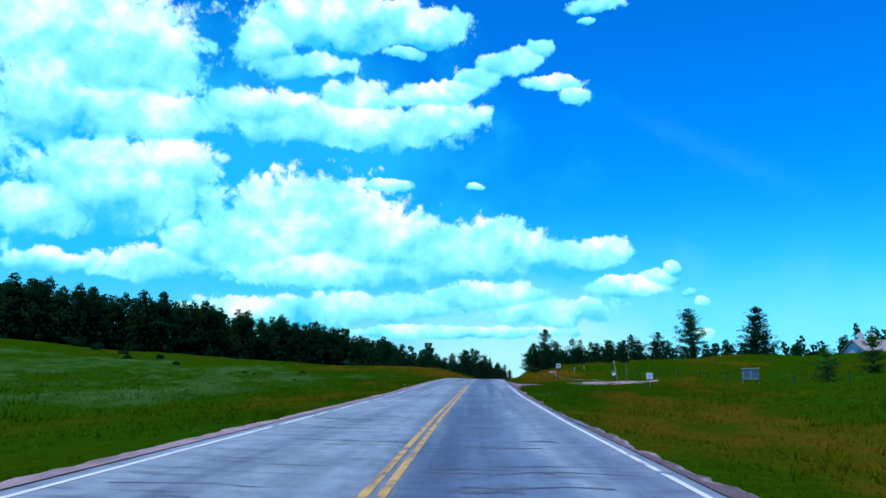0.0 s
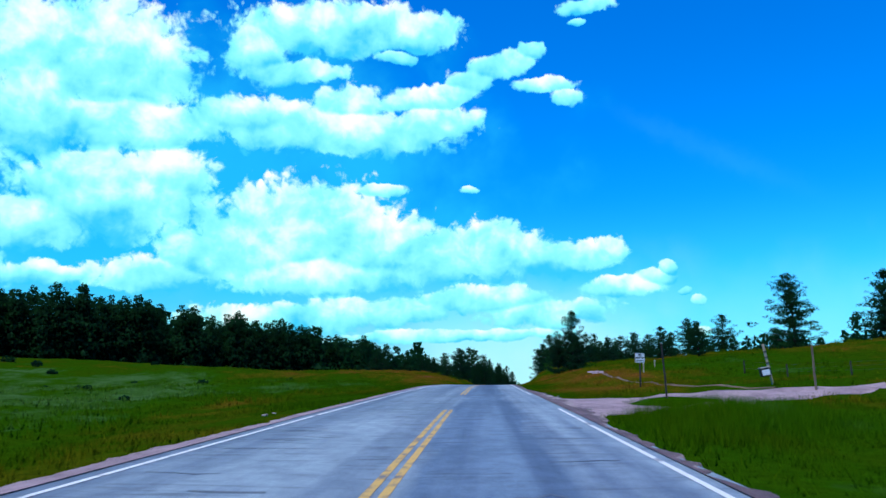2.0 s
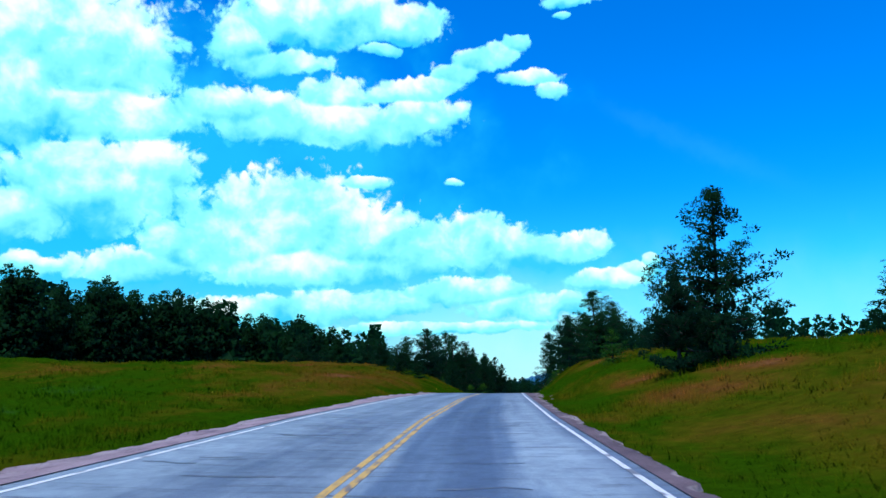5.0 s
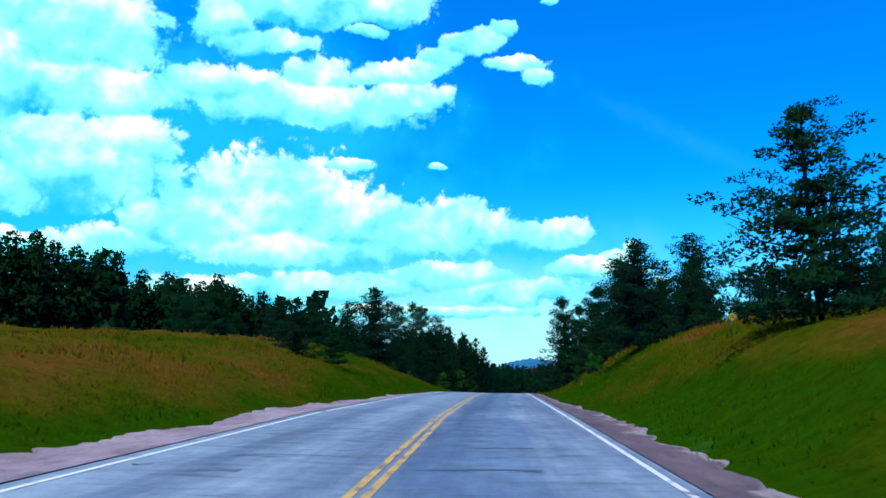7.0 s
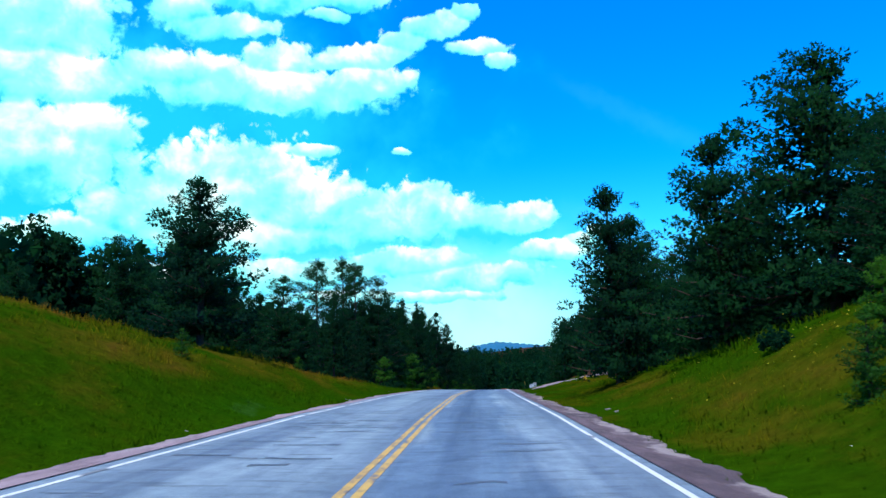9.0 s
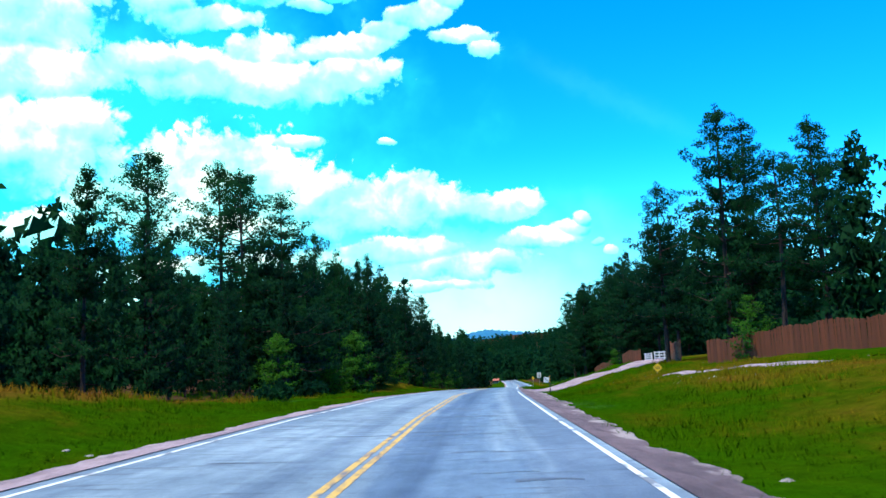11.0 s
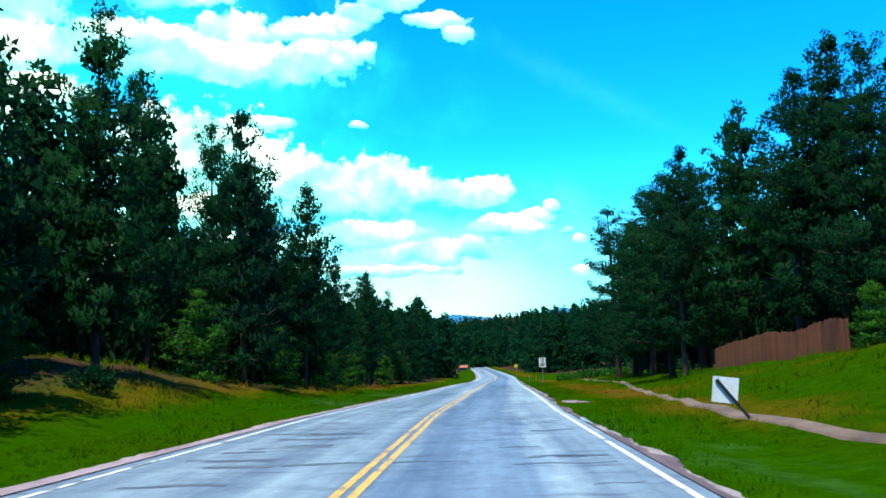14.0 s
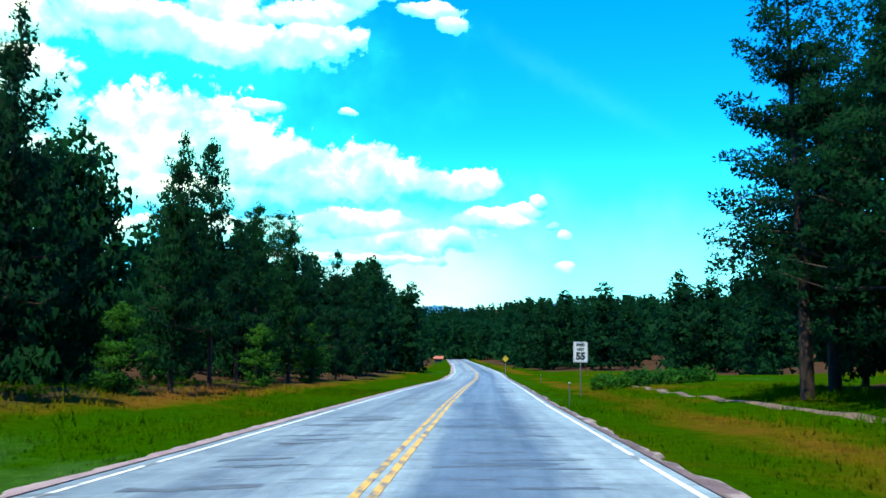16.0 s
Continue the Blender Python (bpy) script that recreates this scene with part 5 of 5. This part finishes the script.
def mailbox(x, y):
    e = stand(x, y, -6, 8)
    e.name = "mailbox"
    e.matrix_world = pose(x, y, float(ground_z(x, y)), 0, -9, -6)
    part("post", box(0.11, 0.11, 2.5, (0.16, 0.1, 0.85), 0.015), PALE_TIMBER, e, "pale leaning timber post")
    for k in range(3):
        part("clip", box(0.13, 0.03, 0.07, (0.16, 0.035, 1.15 + k * 0.28), 0.005), BLACK, e)
    body = part("body", box(0.52, 0.40, 0.42, (-0.10, -0.1, 0.72), 0.06), BLACK, e, "dark box body")
    part("door", plate(0.38, 0.28, round_=0.03, at=(-0.10, -0.306, 0.71)), SIGN_WHITE, body, "white front door")
    part("lid", box(0.54, 0.44, 0.06, (-0.10, -0.1, 0.95), 0.02), STEEL, body)
    tagged(e, "dark letter box with a white door on a leaning post", "mailbox")


def stake(x, y, h, mat, label):
    e = stand(x, y, 0, 2)
    e.name = "survey_stake"
    part("stake", box(0.09, 0.03, h + 0.3, (0, 0, h / 2 - 0.15), 0.006), mat, e)
    part("cap", box(0.095, 0.035, 0.05, (0, 0, h - 0.02), 0.004), SIGN_WHITE, e)
    tagged(e, label, "stake")


def notice_board(x, y):
    e = stand(x, y, 12)
    e.name = "notice_board"
    for s in (-1, 1):
        part("post", box(0.1, 0.1, 1.9, (s * 0.72, 0.06, 0.55), 0.012), TIMBER, e)
    p = part("board", box(1.5, 0.05, 0.85, (0, 0, 0.95), 0.012), SIGN_BACK, e)
    part("sheet", box(0.55, 0.004, 0.6, (-0.38, -0.0285, 0.95), 0), STEEL, p)
    part("sheet", box(0.55, 0.004, 0.6, (0.38, -0.0285, 0.95), 0), STEEL, p)
    part("roof_rail", box(1.65, 0.22, 0.06, (0, 0.02, 1.43), 0.01), PALE_TIMBER, e)
    tagged(e, "grey notice board on two posts under a pale rail", "notice board")


def wire_fence():
    e = new("wire_fence")
    tops = []
    pts = [(27.5, 64), (26, 71), (24.8, 76), (23.5, 81), (22.2, 86), (21, 90), (20, 94), (18.6, 99.5), (17.8, 105)]
    for i, (x, y) in enumerate(pts):
        z = float(ground_z(x, y))
        p = part("post", rod(0.05, 0.04, 1.2, 7, (x, y, z - 0.4), 0.015, i), DARK_TIMBER, e)
        tops.append((x, y, z))
    for lev in (0.3, 0.52, 0.74):
        for a, b in zip(tops, tops[1:]):
            p, q = Vector(a) + Vector((0, 0, lev)), Vector(b) + Vector((0, 0, lev))
            d = q - p
            part("wire", box(d.length, 0.004, 0.004, tuple((p + q) / 2), 0, d.to_track_quat("X", "Z").to_matrix().to_4x4()), STEEL, e)
    tagged(e, "old wire fence on weathered timber posts across the meadow", "fence")


def rail_gate(x0, y0, x1, y1, label, rails=4, h=0.85):
    e = new("white_gate")
    a, b = Vector((x0, y0, float(ground_z(x0, y0)))), Vector((x1, y1, float(ground_z(x1, y1))))
    d = b - a
    turn = d.to_track_quat("X", "Z").to_matrix().to_4x4()
    n = max(2, round(d.length / 2.2) + 1)
    for i in range(n):
        p = a + d * (i / (n - 1))
        part("post", box(0.12, 0.12, h + 0.5, (p.x, p.y, p.z + h / 2 - 0.2), 0.015), WHITE_PAINT, e)
    for k in range(rails):
        p = (a + b) / 2 + Vector((0, -0.075, 0.22 + k * (h - 0.28) / (rails - 1)))
        part("rail", box(d.length + 0.1, 0.03, 0.12, tuple(p), 0.008, turn), WHITE_PAINT, e)
    tagged(e, label, "gate")


BOARD = None


def board_fence(pts, h, label, seed):
    """A close-boarded fence: one board after the other along a line."""
    global BOARD
    if BOARD is None:
        bm = box(0.145, 0.022, 1.0, (0, 0, 0.5), 0.006)
        BOARD = bpy.data.meshes.new("board")
        bm.to_mesh(BOARD)
        bm.free()
        BOARD.materials.append(RUST)
    r = random.Random(seed)
    e = new("board_fence")
    for (x0, y0), (x1, y1) in zip(pts, pts[1:]):
        L = math.hypot(x1 - x0, y1 - y0)
        n = int(L / 0.155)
        az = math.degrees(math.atan2(y1 - y0, x1 - x0))
        for i in range(n):
            f = (i + 0.5) / n
            x, y = x0 + (x1 - x0) * f, y0 + (y1 - y0) * f
            o = new("board", BOARD)
            o.parent = e
            o.matrix_local = pose(x, y, float(ground_z(x, y)) - 0.05, r.uniform(-1, 1), r.uniform(-1, 1), az) @ Matrix.Diagonal((1, 1, h * r.uniform(0.97, 1.03), 1))
        for lev in (0.35, h - 0.3):
            a, b = Vector((x0, y0, float(ground_z(x0, y0)) + lev)), Vector((x1, y1, float(ground_z(x1, y1)) + lev))
            d = b - a
            part("rail", box(d.length, 0.05, 0.09, tuple((a + b) / 2 + Vector((0.04, 0.04, 0))), 0.008, d.to_track_quat("X", "Z").to_matrix().to_4x4()), RUST, e)
    tagged(e, label, "fence")


def house(x, y, w, d, h, rz, roof, walls, label, chimney=False, z=None):
    e = new("house")
    e.matrix_world = pose(x, y, float(ground_z(x, y)) if z is None else z, 0, 0, rz)
    wall = part("wall", box(w, d, h + 1.0, (0, 0, h / 2 - 0.5), 0.02), walls, e)
    bm = bmesh.new()
    o, r = 0.4, h + 0.32 * d
    prof = [(-d / 2 - o, h - 0.12), (0, r), (d / 2 + o, h - 0.12), (d / 2 + o, h + 0.03), (0, r + 0.16), (-d / 2 - o, h + 0.03)]
    a = [bm.verts.new((-w / 2 - o, p, q)) for p, q in prof]
    b = [bm.verts.new((w / 2 + o, p, q)) for p, q in prof]
    for i in range(6):
        bm.faces.new((a[i], a[(i + 1) % 6], b[(i + 1) % 6], b[i]))
    bm.faces.new(a[::-1])
    bm.faces.new(b)
    bmesh.ops.recalc_face_normals(bm, faces=bm.faces)
    part("roof", bm, roof, e)
    for s in (-1, 1):
        bm = bmesh.new()
        vs = [bm.verts.new((s * (w / 2 - 0.03), p, q)) for p, q in ((-d / 2, h - 0.02), (d / 2, h - 0.02), (0, r - 0.02))]
        bm.faces.new(vs)
        part("gable", bm, walls, e)
    for k in range(3):
        win = part("window", box(0.95, 0.06, 1.1, (-w / 3 + k * w / 3, -d / 2 - 0.01, h * 0.55), 0.01), WHITE_PAINT, e)
        part("pane", box(0.78, 0.02, 0.92, (-w / 3 + k * w / 3, -d / 2 - 0.05, h * 0.55), 0), BLACK, win)
    if chimney:
        for px in (-w * 0.35, -w * 0.18):
            part("chimney", box(0.9, 0.9, 2.8, (px, 0.5, r + 0.1), 0.05), WHITE_PAINT, e)
    tagged(e, label, "house")


def stone(x, y, s, seed):
    bm = bmesh.new()
    bmesh.ops.create_icosphere(bm, subdivisions=2, radius=s)
    r = random.Random(seed)
    o = Vector((r.uniform(0, 9), r.uniform(0, 9), r.uniform(0, 9)))
    for v in bm.verts:
        v.co *= 1 + 0.45 * noise.noise(v.co / s * 1.3 + o)
        v.co.z *= 0.6
    e = new("rock", bpy.data.meshes.new("rock"))
    bm.to_mesh(e.data)
    bm.free()
    e.data.materials.append(STONE)
    e.matrix_world = pose(x, y, float(ground_z(x, y)) + s * 0.1, 0, 0, r.uniform(0, 360))
    tagged(e, "small grey-brown weathered rock half sunk in the ground", "rock", group="verge rocks")


def shrub(x, y, h, mat, label, seed):
    """A low bush of many small leaf clumps on a few stems."""
    r = np.random.default_rng(seed)
    n = 70
    ang, rad = r.uniform(0, 6.283, n), np.sqrt(r.uniform(0, 1, n)) * h * 0.75
    p = np.stack([np.cos(ang) * rad, np.sin(ang) * rad, h * r.uniform(0.12, 0.85, n) * (1 - 0.45 * (rad / (0.75 * h)) ** 2)], 1)
    d = r.normal(0, 1, (n, 10, 3))
    d /= np.linalg.norm(d, axis=2, keepdims=True)
    w = np.cross(d, r.normal(0, 1, d.shape))
    s = 0.2 * h
    tri = np.stack([p[:, None] + d * 0, p[:, None] + d * s + w * s * 0.22, p[:, None] + d * s * 0.8 - w * s * 0.22], 2).reshape(-1, 3)
    e = new("shrub")
    link("foliage", tri, np.arange(len(tri)).reshape(-1, 3), mat, e)
    for k in range(4):
        part("stem", rod(0.025 * h, 0.012 * h, h * 0.6, 5, (0.1 * h * math.cos(k * 1.6), 0.1 * h * math.sin(k * 1.6), -0.1)), BARK, e)
    e.matrix_world = pose(x, y, float(ground_z(x, y)) - 0.05)
    tagged(e, label, "shrub", group="shrubs")


def snag(x, y, h):
    """A dead tree with a few bare limbs."""
    e = new("dead_tree")
    e.matrix_world = pose(x, y, float(ground_z(x, y)) - 0.2)
    part("trunk", rod(0.16, 0.03, h, 8, (0, 0, 0), 0.12, 5), DEAD, e)
    r = random.Random(4)
    for k in range(14):
        z = h * (0.35 + 0.045 * k)
        d = Vector((math.cos(k * 2.4), math.sin(k * 2.4), 0.15)) * r.uniform(0.9, 2.2) * (1.15 - 0.05 * k)
        bm = rod(0.035, 0.008, d.length, 5, (0, 0, 0), 0.03, k)
        bmesh.ops.transform(bm, matrix=Matrix.Translation((0, 0, z)) @ d.to_track_quat("Z", "Y").to_matrix().to_4x4(), verts=bm.verts)
        part("limb", bm, DEAD, e)
    tagged(e, "bare grey dead pine rising above the living woods", "dead tree")


# the ridges' blue is aerial haze put into their material, not the trees' own colour
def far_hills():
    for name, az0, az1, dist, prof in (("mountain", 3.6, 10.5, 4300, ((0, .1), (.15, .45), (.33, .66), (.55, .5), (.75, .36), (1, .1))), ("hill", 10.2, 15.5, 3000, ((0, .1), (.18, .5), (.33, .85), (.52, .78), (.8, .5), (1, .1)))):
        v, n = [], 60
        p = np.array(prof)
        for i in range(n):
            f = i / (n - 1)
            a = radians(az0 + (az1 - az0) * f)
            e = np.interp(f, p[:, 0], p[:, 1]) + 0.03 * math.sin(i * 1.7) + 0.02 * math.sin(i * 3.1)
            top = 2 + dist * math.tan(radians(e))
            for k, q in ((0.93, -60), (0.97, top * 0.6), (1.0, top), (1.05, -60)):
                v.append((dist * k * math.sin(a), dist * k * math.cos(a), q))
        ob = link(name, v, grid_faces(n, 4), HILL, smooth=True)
        tagged(ob, "wooded mountain ridge on the horizon, coloured blue for haze", "mountain", kind="structure")


speed_sign(37.6, 427.7)
notice_sign(8.75, 93.9)
twin_sign(13.7, 68.6)
diamond_sign(50.0, 512.5, 0.76, 2.35, "yellow diamond curve sign with a black winding arrow", True)
diamond_sign(28.1, 322.5, 0.50, 0.42, "yellow diamond warning plate on a stub post in the grass", False, rz=-10, lean=6)
diamond_sign(15.9, 206.6, 0.36, 0.42, "yellow diamond warning sign on the grassy bank", False, rz=-5)
tilted_marker(26.6, 354.7)
delineator(20.2, 320.2)
reflector_stake(33.7, 415.5)
reflector_stake(45.5, 470)
reflector_stake(59, 499)
pole(7.1, 80.2, 2.25, 0.04, -2, 0, DARK_TIMBER, "thin dark weathered pole standing in the grass", 1)
pole(14.9, 86, 2.0, 0.055, 0, 0, TIMBER, "weathered brown timber post beside the gravel drive", 2)
mailbox(14.6, 90.9)
stake(12.65, 112.8, 0.75, PALE_TIMBER, "short pale timber stake in the grass")
stake(14.6, 118, 0.5, PALE_TIMBER, "short pale timber stake in the grass")
notice_board(23.0, 72.6)
wire_fence()
rail_gate(37.1, 355.2, 37.2, 353.2, "white painted four-rail timber gate by the drive")
rail_gate(37.25, 352.3, 36.95, 346.6, "white painted three-rail gate between boarded fences", 3, 0.85)
board_fence([(36.7, 345.6), (33.6, 333.4)], 1.75, "rust-red close-boarded timber fence among the pines", 1)
board_fence([(32.5, 324.6), (33.6, 313.5), (35.0, 305.0)], 1.7, "weathered rust-red boarded fence on the grassy slope", 4)
board_fence([(36.9, 356.2), (36.7, 363.0)], 1.55, "rust-red close-boarded timber fence beside the white gate", 2)
board_fence([(37.0, 368.0), (37.4, 376.0), (38.0, 383.0)], 1.35, "rust-red close-boarded timber fence along the wood", 3)
house(81.5, 172, 14, 7, 3.0, 10, ROOF, WHITE_PAINT, "white house with a pale roof beyond the meadow", True, z=5.3)
house(57, 668, 2.6, 2.4, 1.2, -8, RED_ROOF, WHITE_PAINT, "small white cabin with a red roof at the valley bend")
snag(2.0, 424.0, 17.5)
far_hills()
JUNIPER = "low dark green juniper bush in the open meadow"
for i, (x, y, h) in enumerate(((-37.6, 126.5, .7), (-28.1, 133.8, .8), (-60, 165, 1.0), (-72, 170, 1.3), (-66, 172, 1.1), (-90, 195, 2.0), (-96, 197, 2.2), (-84, 196, 1.6), (-42, 150, .6), (-30, 112, .5), (-22, 100, .5), (-48, 140, .7), (-25, 160, .6), (-55, 190, .8))):
    shrub(x, y, h, NEEDLE, JUNIPER, i)
for i, (x, y, h) in enumerate(((43, 441, 1.2), (44.6, 443, 1.4), (46.4, 444, 1.4), (48.2, 446, 1.5), (50, 447, 1.4), (51.8, 448, 1.4), (53.6, 449, 1.3), (42.2, 404, 1.1))):
    shrub(x, y, h, FRESH, "low bright green leafy shrub at the edge of the clearing", 40 + i)
for i, (x, y, h) in enumerate(((12.3, 221, .6), (14.6, 236.5, .6), (7.2, 345, 1.2), (4.6, 322, 1.3), (9.6, 365, 1.0), (3.6, 311, 1.4), (12.5, 395, 1.1), (16, 420, 1.2), (13.5, 404, .9))):
    shrub(x, y, h, NEEDLE, "low dark green bush among the grass", 70 + i)
rr = random.Random(9)
for i in range(46):
    y = rr.uniform(150, 335) if i < 34 else rr.uniform(70, 92)
    side = 1 if i % 4 else -1
    x = float(center_x(y)) + side * rr.uniform(4.5, 5.6)
    stone(x, y, rr.uniform(0.04, 0.11), i)
for i, (x, y, s) in enumerate(((15.6, 226, .10), (16.4, 229, .12), (31, 345, .16))):
    stone(x, y, s, 200 + i)
